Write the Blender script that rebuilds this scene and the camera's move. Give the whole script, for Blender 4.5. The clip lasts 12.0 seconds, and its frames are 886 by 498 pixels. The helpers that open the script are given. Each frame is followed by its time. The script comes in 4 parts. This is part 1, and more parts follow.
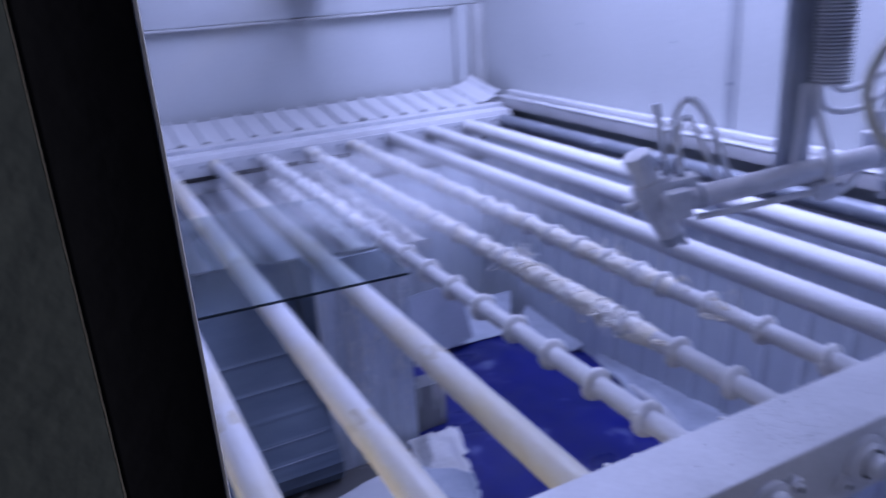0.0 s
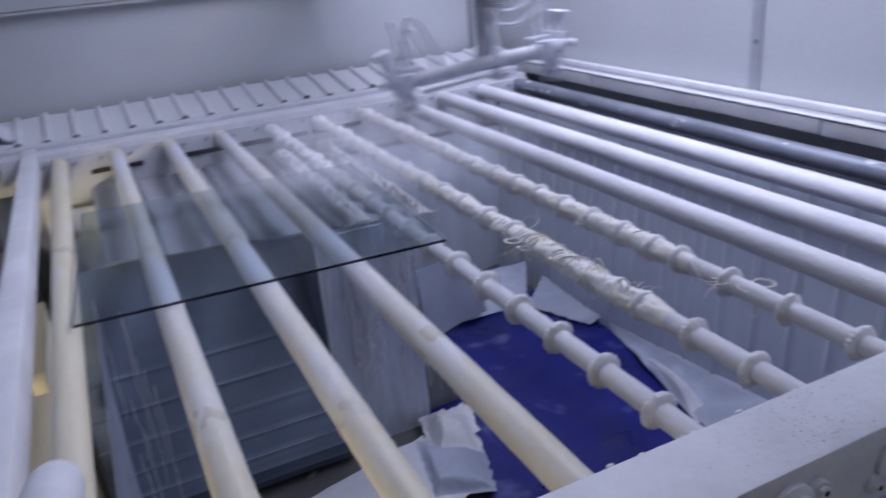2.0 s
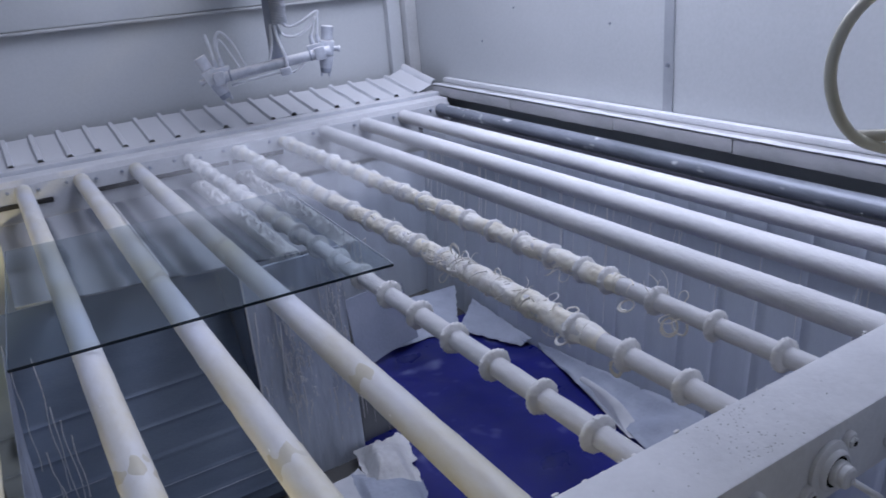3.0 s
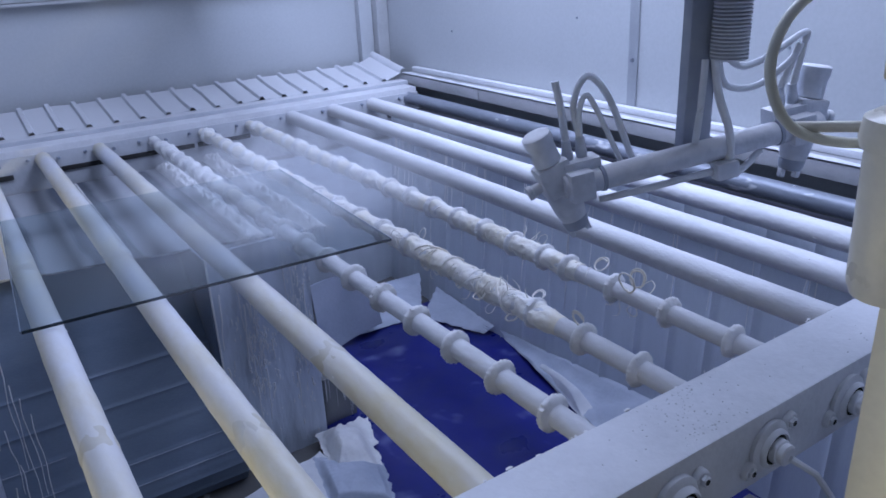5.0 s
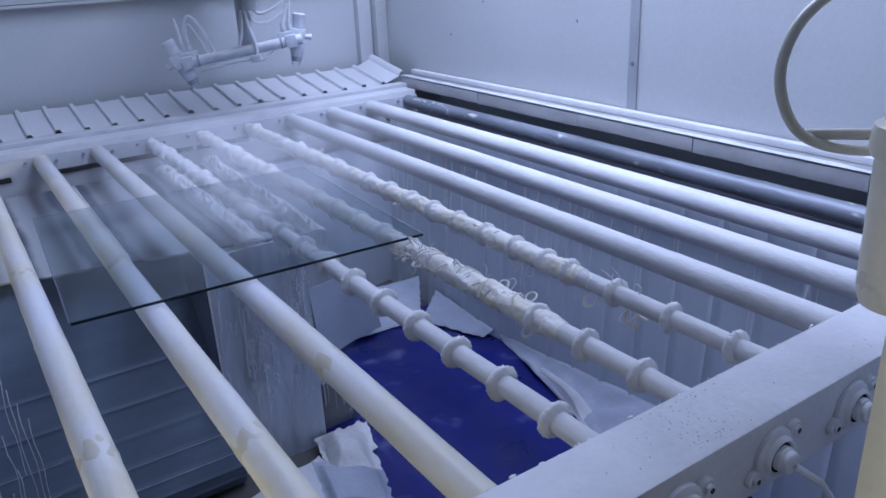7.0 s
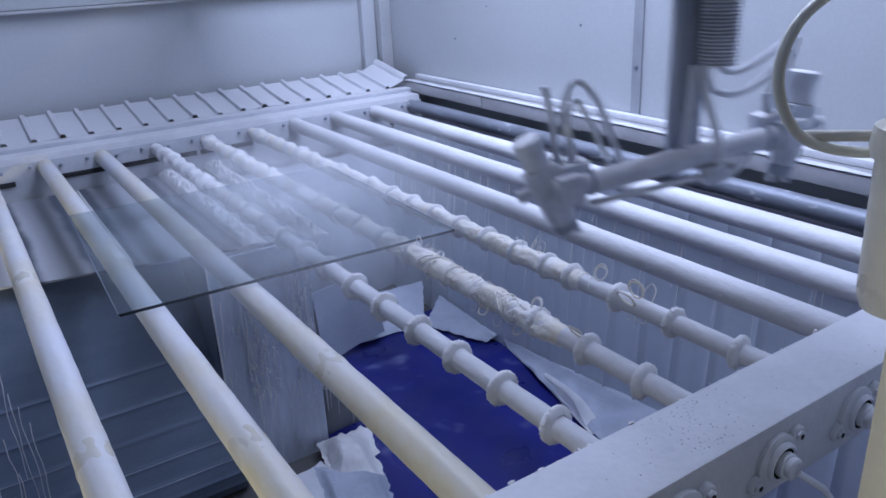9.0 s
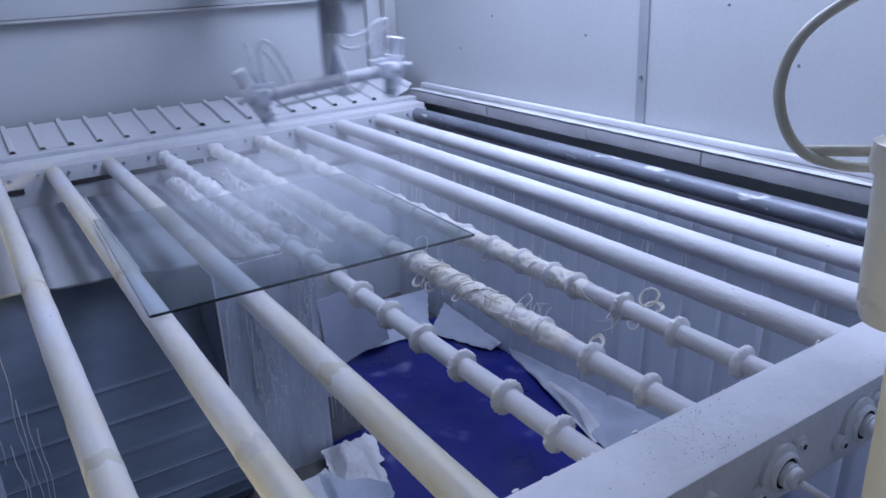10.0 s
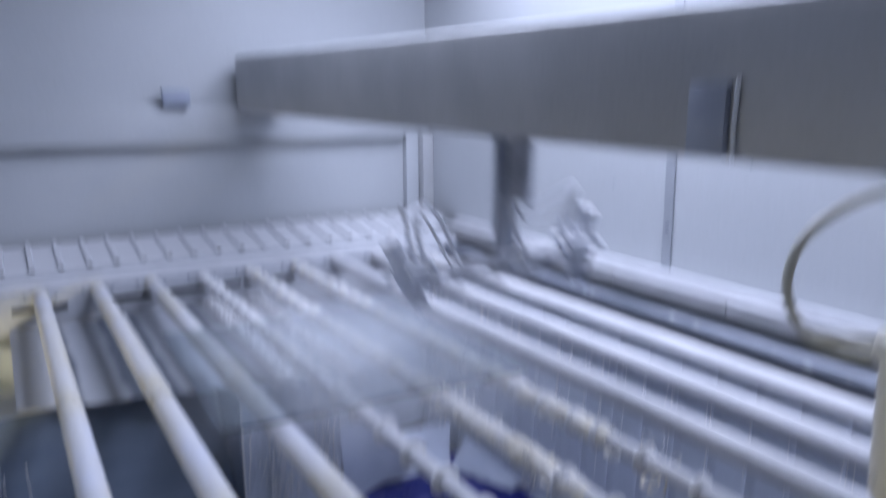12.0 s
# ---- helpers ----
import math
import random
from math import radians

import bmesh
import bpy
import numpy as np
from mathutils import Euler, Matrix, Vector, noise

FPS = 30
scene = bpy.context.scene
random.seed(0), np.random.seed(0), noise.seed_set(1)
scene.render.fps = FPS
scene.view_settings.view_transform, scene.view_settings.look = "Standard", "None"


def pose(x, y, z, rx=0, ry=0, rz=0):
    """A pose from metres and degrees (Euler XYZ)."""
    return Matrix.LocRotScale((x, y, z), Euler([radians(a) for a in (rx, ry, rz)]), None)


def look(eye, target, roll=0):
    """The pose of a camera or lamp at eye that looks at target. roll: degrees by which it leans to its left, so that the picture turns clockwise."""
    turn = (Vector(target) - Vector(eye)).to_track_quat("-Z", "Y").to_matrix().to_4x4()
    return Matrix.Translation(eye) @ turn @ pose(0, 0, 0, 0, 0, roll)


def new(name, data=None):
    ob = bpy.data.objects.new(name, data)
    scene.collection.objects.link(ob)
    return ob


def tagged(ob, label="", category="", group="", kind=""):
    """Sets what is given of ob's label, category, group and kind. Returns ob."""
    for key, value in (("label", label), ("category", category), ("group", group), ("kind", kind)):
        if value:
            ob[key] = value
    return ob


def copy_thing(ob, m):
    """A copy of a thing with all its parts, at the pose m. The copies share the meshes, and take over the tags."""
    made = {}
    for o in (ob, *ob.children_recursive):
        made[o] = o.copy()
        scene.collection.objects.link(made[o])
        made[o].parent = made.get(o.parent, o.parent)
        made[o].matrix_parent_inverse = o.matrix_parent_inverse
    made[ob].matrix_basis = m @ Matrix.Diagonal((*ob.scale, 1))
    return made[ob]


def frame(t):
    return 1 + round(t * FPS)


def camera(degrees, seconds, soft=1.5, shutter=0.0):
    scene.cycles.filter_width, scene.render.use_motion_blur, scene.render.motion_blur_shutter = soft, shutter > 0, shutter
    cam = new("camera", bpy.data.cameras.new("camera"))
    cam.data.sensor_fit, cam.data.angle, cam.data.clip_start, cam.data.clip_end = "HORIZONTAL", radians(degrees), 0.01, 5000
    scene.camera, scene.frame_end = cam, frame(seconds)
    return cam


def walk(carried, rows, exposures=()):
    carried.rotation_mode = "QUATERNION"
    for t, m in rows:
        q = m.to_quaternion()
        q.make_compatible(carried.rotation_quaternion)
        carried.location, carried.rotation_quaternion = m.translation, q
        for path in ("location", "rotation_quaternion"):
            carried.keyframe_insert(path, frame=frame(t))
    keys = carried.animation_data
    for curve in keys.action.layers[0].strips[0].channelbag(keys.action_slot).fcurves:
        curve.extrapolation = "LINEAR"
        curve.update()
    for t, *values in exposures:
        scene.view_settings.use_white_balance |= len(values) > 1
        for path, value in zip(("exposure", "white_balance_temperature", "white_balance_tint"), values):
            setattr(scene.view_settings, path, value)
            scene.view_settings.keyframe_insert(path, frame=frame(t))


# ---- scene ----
# World: x along the conveyor, y along the rollers away from the opening, z up; z = 0 is the rollers' axis.
FLOOR = -0.86
PITCH = 0.2
LENGTH = 2.605

cam = camera(60.4, 12.0, soft=1.6, shutter=0.85)
walk(cam, [
    (0.0, look((-0.3467, -0.6112, 0.6984), (0.4820, 1.0769, 0.0156), -3.67)),
    (0.2, look((-0.3120, -0.5995, 0.6921), (0.3617, 1.1497, -0.0072), -4.08)),
    (0.3, look((-0.2807, -0.5922, 0.6894), (0.3006, 1.1859, -0.0181), -4.86)),
    (0.5, look((-0.2680, -0.5864, 0.6910), (0.2315, 1.2120, -0.0269), -4.52)),
    (0.7, look((-0.2694, -0.5892, 0.6886), (0.1813, 1.2088, -0.0444), -4.50)),
    (1.0, look((-0.2681, -0.5884, 0.6870), (0.1885, 1.2031, -0.0772), -4.59)),
    (1.2, look((-0.2687, -0.5815, 0.6819), (0.2201, 1.1944, -0.0939), -4.36)),
    (1.5, look((-0.2717, -0.5722, 0.6769), (0.2866, 1.1814, -0.1083), -4.21)),
    (1.7, look((-0.2688, -0.5568, 0.6739), (0.3622, 1.1672, -0.1014), -4.57)),
    (2.0, look((-0.2569, -0.5442, 0.6789), (0.4944, 1.1461, -0.0817), -5.07)),
    (2.2, look((-0.2573, -0.5353, 0.6816), (0.5597, 1.1329, -0.0647), -5.46)),
    (2.5, look((-0.2633, -0.5300, 0.6902), (0.6086, 1.1140, -0.0429), -5.89)),
    (2.7, look((-0.2619, -0.5259, 0.6861), (0.6345, 1.1048, -0.0384), -5.54)),
    (3.0, look((-0.2574, -0.5222, 0.6855), (0.6790, 1.0921, -0.0351), -4.98)),
    (5.0, look((-0.2704, -0.5519, 0.6836), (0.7332, 1.0075, -0.0638), -2.87)),
    (5.5, look((-0.2660, -0.5502, 0.6812), (0.7526, 0.9987, -0.0675), -2.53)),
    (6.0, look((-0.2672, -0.5485, 0.6830), (0.7517, 1.0022, -0.0650), -2.54)),
    (6.5, look((-0.2670, -0.5464, 0.6890), (0.7471, 1.0073, -0.0570), -2.66)),
    (7.0, look((-0.2708, -0.5402, 0.6857), (0.7395, 1.0173, -0.0570), -2.72)),
    (9.0, look((-0.2601, -0.5408, 0.6810), (0.7413, 1.0294, -0.0489), -2.82)),
    (9.5, look((-0.2633, -0.5439, 0.6839), (0.7353, 1.0295, -0.0429), -2.84)),
    (10.0, look((-0.2658, -0.5480, 0.6891), (0.7291, 1.0330, -0.0229), -2.74)),
    (10.5, look((-0.2666, -0.5496, 0.6927), (0.7254, 1.0346, -0.0173), -2.82)),
    (11.0, look((-0.2685, -0.5525, 0.6955), (0.7187, 1.0374, -0.0112), -2.86)),
    (11.5, look((-0.2731, -0.5548, 0.7031), (0.6822, 1.0699, 0.0314), -2.42)),
    (11.7, look((-0.2777, -0.5571, 0.7087), (0.6802, 1.0859, 0.0904), -1.95)),
    (11.8, look((-0.2780, -0.5567, 0.7096), (0.6862, 1.1007, 0.1385), -1.84)),
    (12.0, look((-0.2955, -0.5846, 0.7426), (0.6961, 1.1061, 0.3444), -0.28)),
], exposures=[(0.0, 0.33, 5250, 34), (0.5, 0.18, 5700, 38), (1.0, 0.2, 6000, 38), (1.5, 0.23, 6050, 34), (2.0, 0.23, 6350, 20), (2.5, 0.23, 6550, 13),
              (3.0, 0.23, 6500, 13), (5.0, 0.25, 5580, 15), (7.0, 0.24, 5600, 15), (9.0, 0.3, 5750, 15), (11.0, 0.3, 5750, 15), (11.6, 0.32, 5800, 14), (12.0, 0.42, 6200, 14)])

# ---- light ----
world = bpy.data.worlds.new("workshop_daylight")
world.use_nodes = True
world.node_tree.nodes["Background"].inputs[0].default_value = (0.62, 0.66, 0.85, 1)
world.node_tree.nodes["Background"].inputs[1].default_value = 0.27
scene.world = world


def area(name, m, sx, sy, watts, color):
    data = bpy.data.lights.new(name, "AREA")
    data.shape, data.size, data.size_y, data.energy, data.color = "RECTANGLE", sx, sy, watts, color
    ob = new(name, data)
    ob.matrix_world = m
    return ob


area("panel_light", look((1.12, 1.35, 1.6), (1.10, 1.35, 0.0)), 2.2, 1.15, 47, (0.74, 0.80, 1.0))
# Weak fill added overhead to lift the shadows; an assumed source.
area("ceiling_fill", look((0.55, 1.5, 1.6), (0.55, 1.5, 0.0)), 0.10, 1.2, 1.5, (0.74, 0.80, 1.0))
area("workshop_light", look((-1.35, 1.1, -0.62), (0.0, 1.1, -0.0)), 2.2, 0.25, 20, (1.0, 0.87, 0.50))
# Added lamp, no window there: brightens the right post and filter bowl.
area("opening_side_fill", look((-2.4, -0.70, 1.0), (0.45, -0.27, 0.40)), 0.5, 0.7, 40, (1.0, 0.95, 0.84))


# ---- materials ----
def material(name, base, rough=0.6, metal=0.0, second=None, scale=6.0, amount=0.5, bump=0.15, fine=90.0,
             stretch=(1, 1, 1), spots=None, spot_scale=30.0, spot_cut=0.62, spot_soft=0.04, spec=0.4, dust=None):
    """Two tones mixed by broad noise, fine grain in bump and roughness, and specks or settled paint where asked for."""
    m = bpy.data.materials.new(name)
    m.use_nodes = True
    nt = m.node_tree
    bsdf = nt.nodes["Principled BSDF"]
    bsdf.inputs["Metallic"].default_value = metal
    bsdf.inputs["Specular IOR Level"].default_value = spec
    co = nt.nodes.new("ShaderNodeTexCoord")
    mp = nt.nodes.new("ShaderNodeMapping")
    mp.inputs["Scale"].default_value = stretch
    nt.links.new(co.outputs["Object"], mp.inputs["Vector"])

    def tex(s, detail=5.0):
        n = nt.nodes.new("ShaderNodeTexNoise")
        n.inputs["Scale"].default_value, n.inputs["Detail"].default_value = s, detail
        nt.links.new(mp.outputs[0], n.inputs["Vector"])
        return n

    def ramp(src, lo, hi):
        n = nt.nodes.new("ShaderNodeMapRange")
        n.inputs["From Min"].default_value, n.inputs["From Max"].default_value = lo, hi
        nt.links.new(src, n.inputs["Value"])
        return n.outputs["Result"]

    def mix(fac, a, b):
        n = nt.nodes.new("ShaderNodeMix")
        n.data_type = "RGBA"
        nt.links.new(fac, n.inputs["Factor"])
        for s, v in ((n.inputs["A"], a), (n.inputs["B"], b)):
            if isinstance(v, tuple):
                s.default_value = (*v, 1)
            else:
                nt.links.new(v, s)
        return n.outputs["Result"]

    broad, grain = tex(scale), tex(fine, 3.0)
    second = second or tuple(c * 0.78 for c in base)
    out = mix(ramp(broad.outputs["Fac"], 0.5 - 0.3 * amount, 0.5 + 0.3 * amount), second, base)
    out = mix(ramp(grain.outputs["Fac"], 0.2, 2.6), out, tuple(min(1, c * 1.25) for c in base))
    if dust:
        geo = nt.nodes.new("ShaderNodeNewGeometry")
        sep = nt.nodes.new("ShaderNodeSeparateXYZ")
        nt.links.new(geo.outputs["Normal"], sep.inputs[0])
        add = nt.nodes.new("ShaderNodeMath")
        add.operation = "MULTIPLY_ADD"
        nt.links.new(broad.outputs["Fac"], add.inputs[0])
        add.inputs[1].default_value = 0.9
        nt.links.new(sep.outputs["Z"], add.inputs[2])
        out = mix(ramp(add.outputs[0], 0.55, 1.2), out, dust)
    if spots:
        sp = tex(spot_scale, 2.0)
        out = mix(ramp(sp.outputs["Fac"], spot_cut, spot_cut + spot_soft), out, spots)
    nt.links.new(out, bsdf.inputs["Base Color"])
    rr = nt.nodes.new("ShaderNodeMapRange")
    rr.inputs["To Min"].default_value, rr.inputs["To Max"].default_value = max(0.05, rough - 0.12), min(1, rough + 0.12)
    nt.links.new(broad.outputs["Fac"], rr.inputs["Value"])
    nt.links.new(rr.outputs["Result"], bsdf.inputs["Roughness"])
    bp = nt.nodes.new("ShaderNodeBump")
    bp.inputs["Strength"].default_value, bp.inputs["Distance"].default_value = bump, 0.004
    nt.links.new(grain.outputs["Fac"], bp.inputs["Height"])
    nt.links.new(bp.outputs[0], bsdf.inputs["Normal"])
    return m


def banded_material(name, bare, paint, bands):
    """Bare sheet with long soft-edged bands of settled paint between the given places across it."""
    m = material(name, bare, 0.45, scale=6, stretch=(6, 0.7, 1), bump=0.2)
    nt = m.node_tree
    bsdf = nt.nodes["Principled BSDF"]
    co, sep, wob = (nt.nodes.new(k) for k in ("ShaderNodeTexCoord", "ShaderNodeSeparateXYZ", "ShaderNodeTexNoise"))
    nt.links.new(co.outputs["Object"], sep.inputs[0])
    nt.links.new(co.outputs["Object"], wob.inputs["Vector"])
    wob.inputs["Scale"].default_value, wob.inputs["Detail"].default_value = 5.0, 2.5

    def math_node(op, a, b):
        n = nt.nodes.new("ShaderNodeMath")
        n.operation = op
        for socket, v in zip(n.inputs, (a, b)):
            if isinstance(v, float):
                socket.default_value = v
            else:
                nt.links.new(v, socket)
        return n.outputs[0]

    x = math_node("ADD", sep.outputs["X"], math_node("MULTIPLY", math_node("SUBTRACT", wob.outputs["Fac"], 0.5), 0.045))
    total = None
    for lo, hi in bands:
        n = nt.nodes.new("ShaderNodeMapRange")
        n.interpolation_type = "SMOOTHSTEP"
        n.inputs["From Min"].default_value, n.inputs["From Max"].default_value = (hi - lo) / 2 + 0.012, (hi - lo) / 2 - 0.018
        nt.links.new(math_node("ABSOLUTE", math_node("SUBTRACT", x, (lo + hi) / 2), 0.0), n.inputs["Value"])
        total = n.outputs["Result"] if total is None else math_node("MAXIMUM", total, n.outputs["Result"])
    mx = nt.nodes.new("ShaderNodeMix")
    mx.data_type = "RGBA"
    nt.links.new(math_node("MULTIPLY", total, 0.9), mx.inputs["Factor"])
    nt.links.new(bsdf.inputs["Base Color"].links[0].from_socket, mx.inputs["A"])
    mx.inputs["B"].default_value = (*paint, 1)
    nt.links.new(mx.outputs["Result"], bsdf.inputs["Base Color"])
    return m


M_wall = material("painted_wall_panel", (0.45, 0.47, 0.49), 0.55, second=(0.38, 0.40, 0.42), scale=1.6, amount=1.0, bump=0.05)
M_trim = material("grey_folded_steel", (0.42, 0.43, 0.44), 0.5, second=(0.33, 0.34, 0.35), scale=4)
M_seam = material("grey_cover_strip", (0.33, 0.35, 0.38), 0.45, second=(0.26, 0.28, 0.31), scale=5)
M_dark = material("near_black_steel", (0.010, 0.013, 0.009), 0.7, second=(0.007, 0.009, 0.006), scale=4, spec=0.08)
M_gasket = material("black_gasket_rubber", (0.006, 0.006, 0.006), 0.8, scale=5, spec=0.05)
# Olive kept dark so the wall's colour carries the dimness outside the booth.
M_olive = material("shade_dimmed_olive_enamel", (0.075, 0.085, 0.065), 0.6, second=(0.06, 0.068, 0.052), scale=4, spec=0.2)
M_rail = material("oversprayed_steel", (0.66, 0.67, 0.70), 0.6, second=(0.56, 0.57, 0.60), scale=9, bump=0.2)
M_sheet = material("oversprayed_roof_sheet", (0.52, 0.54, 0.58), 0.6, second=(0.40, 0.42, 0.46), scale=7, dust=(0.60, 0.61, 0.64), bump=0.2)
# Yellow second tone carries warm side light as well as pipe stain.
M_pipe = material("cream_pvc_pipe", (0.60, 0.62, 0.69), 0.46, second=(0.57, 0.52, 0.36), scale=4, amount=0.4, bump=0.2, stretch=(1, 0.4, 1),
                  spots=(0.72, 0.72, 0.73), spot_scale=9, spot_cut=0.60, spot_soft=0.14)
# Unsprayed cream, deepened further by the warm light from the left.
M_pipe_cream = material("bare_cream_pvc_pipe", (0.62, 0.59, 0.47), 0.46, second=(0.58, 0.52, 0.36), scale=4, amount=0.5, bump=0.2, stretch=(1, 0.4, 1),
                        spots=(0.66, 0.66, 0.67), spot_scale=7, spot_cut=0.56, spot_soft=0.16)
M_pipe_white = material("oversprayed_pvc_pipe", (0.66, 0.66, 0.68), 0.6, second=(0.56, 0.57, 0.60), scale=8, bump=0.45, stretch=(1, 0.5, 1))
M_steel = material("bare_steel_roller", (0.25, 0.27, 0.32), 0.42, 0.25, second=(0.15, 0.17, 0.20), scale=12, amount=0.6, bump=0.3,
                   stretch=(1, 0.35, 1), spots=(0.66, 0.67, 0.70), spot_scale=26, spot_cut=0.64, spot_soft=0.08)
M_paint = material("clotted_white_paint", (0.76, 0.76, 0.77), 0.42, second=(0.66, 0.66, 0.66), scale=22, bump=0.8, fine=60)
M_cord = material("paint_soaked_cord", (0.80, 0.79, 0.77), 0.45, second=(0.74, 0.69, 0.57), scale=14, bump=0.5)
M_cream = material("cream_enamel_steel", (0.76, 0.71, 0.55), 0.45, second=(0.70, 0.65, 0.49), scale=5, bump=0.06)
M_gap_shade = material("gap_shade_dark", (0.045, 0.048, 0.065), 0.6, second=(0.03, 0.032, 0.045), scale=7)
M_lip = material("grimy_shaded_tape", (0.40, 0.40, 0.42), 0.5, second=(0.29, 0.30, 0.31), scale=9, stretch=(1, 0.5, 1), bump=0.2)
M_black = material("dark_gap", (0.03, 0.03, 0.032), 0.8, scale=5)
M_floor = material("concrete_floor", (0.13, 0.13, 0.13), 0.85, second=(0.09, 0.09, 0.09), scale=3, spots=(0.30, 0.30, 0.31), spot_scale=14, spot_cut=0.68)
M_blue = material("blue_plastic_tarp", (0.011, 0.014, 0.18), 0.3, second=(0.015, 0.020, 0.13), scale=4, bump=0.1, fine=40,
                  spots=(0.13, 0.15, 0.34), spot_scale=8, spot_cut=0.62, spot_soft=0.16)
M_cloth = material("white_plastic_sheet", (0.64, 0.65, 0.68), 0.45, second=(0.54, 0.56, 0.60), scale=9, bump=0.5, fine=30)
M_curtain = material("drip_streaked_sheet", (0.55, 0.60, 0.68), 0.5, second=(0.47, 0.52, 0.60), scale=5, amount=1.2, stretch=(4, 4, 0.4), bump=0.15)
M_duct = material("drip_streaked_duct", (0.56, 0.61, 0.70), 0.28, second=(0.44, 0.49, 0.58), scale=5, amount=1.3, stretch=(3, 3, 0.6), bump=0.3, fine=40, spec=0.6)
M_gun = material("oversprayed_gun_metal", (0.54, 0.57, 0.64), 0.5, second=(0.40, 0.43, 0.50), scale=25, dust=(0.70, 0.70, 0.72), bump=0.4)
M_hose = material("oversprayed_air_hose", (0.62, 0.64, 0.68), 0.35, second=(0.54, 0.56, 0.60), scale=20)
M_yhose = material("yellowed_air_hose", (0.76, 0.76, 0.66), 0.35, second=(0.70, 0.70, 0.60), scale=10)
M_bottle = material("cloudy_plastic_bowl", (0.74, 0.71, 0.60), 0.3, second=(0.58, 0.56, 0.48), scale=8)
# Shaded copy of the glass edge; the lit and half-shaded ones follow below.
M_edge = material("glass_edge_shaded", (0.012, 0.02, 0.03), 0.2, scale=8)

M_angle = material("dim_angle_steel", (0.24, 0.25, 0.26), 0.5, second=(0.19, 0.20, 0.21), scale=4)
M_edge2 = material("glass_edge_lit", (0.42, 0.48, 0.54), 0.2, scale=8)
M_edge3 = material("glass_edge_half_shaded", (0.14, 0.17, 0.21), 0.2, scale=8)
M_stain = material("stained_joint", (0.46, 0.43, 0.34), 0.5, second=(0.55, 0.54, 0.50), scale=14, amount=0.9)
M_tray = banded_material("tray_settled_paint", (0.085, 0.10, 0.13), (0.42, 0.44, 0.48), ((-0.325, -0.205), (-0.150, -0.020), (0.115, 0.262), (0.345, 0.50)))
M_slope = material("grey_corrugated_sheet", (0.16, 0.20, 0.27), 0.5, second=(0.12, 0.155, 0.22), scale=5, stretch=(1, 3, 3), bump=0.15)
M_gloss = material("glossy_dried_paint", (0.74, 0.75, 0.77), 0.18, second=(0.66, 0.67, 0.70), scale=20, bump=0.3)
M_film = material("pale_plastic_film", (0.40, 0.45, 0.55), 0.3, second=(0.50, 0.54, 0.62), scale=8, stretch=(1, 4, 0.6), bump=0.3)
M_board = material("sprayed_board", (0.42, 0.46, 0.55), 0.5, second=(0.34, 0.38, 0.47), scale=6, bump=0.2)
M_post = material("blue_grey_steel", (0.24, 0.27, 0.34), 0.45, second=(0.32, 0.35, 0.42), scale=10, bump=0.1)
M_coil = material("grey_hose_wrap", (0.36, 0.38, 0.43), 0.45, second=(0.52, 0.54, 0.58), scale=18, bump=0.3)


def glass_material():
    m = bpy.data.materials.new("float_glass")
    m.use_nodes = True
    nt = m.node_tree
    out = nt.nodes["Material Output"]
    nt.nodes.remove(nt.nodes["Principled BSDF"])
    tr, gl, mx, fr = (nt.nodes.new(k) for k in ("ShaderNodeBsdfTransparent", "ShaderNodeBsdfGlossy", "ShaderNodeMixShader", "ShaderNodeMapRange"))
    lw = nt.nodes.new("ShaderNodeLayerWeight")
    lw.inputs["Blend"].default_value = 0.5
    pw = nt.nodes.new("ShaderNodeMath")
    pw.operation = "POWER"
    pw.inputs[1].default_value = 4.0
    nt.links.new(lw.outputs["Facing"], pw.inputs[0])
    nt.links.new(pw.outputs[0], fr.inputs["Value"])
    fr.inputs["To Min"].default_value, fr.inputs["To Max"].default_value = 0.03, 0.45
    tr.inputs[0].default_value = (0.82, 0.86, 0.88, 1)
    gl.inputs[0].default_value, gl.inputs[1].default_value = (0.9, 0.95, 1, 1), 0.04
    nt.links.new(fr.outputs[0], mx.inputs[0])
    nt.links.new(tr.outputs[0], mx.inputs[1])
    nt.links.new(gl.outputs[0], mx.inputs[2])
    nt.links.new(mx.outputs[0], out.inputs[0])
    return m


M_glass = glass_material()


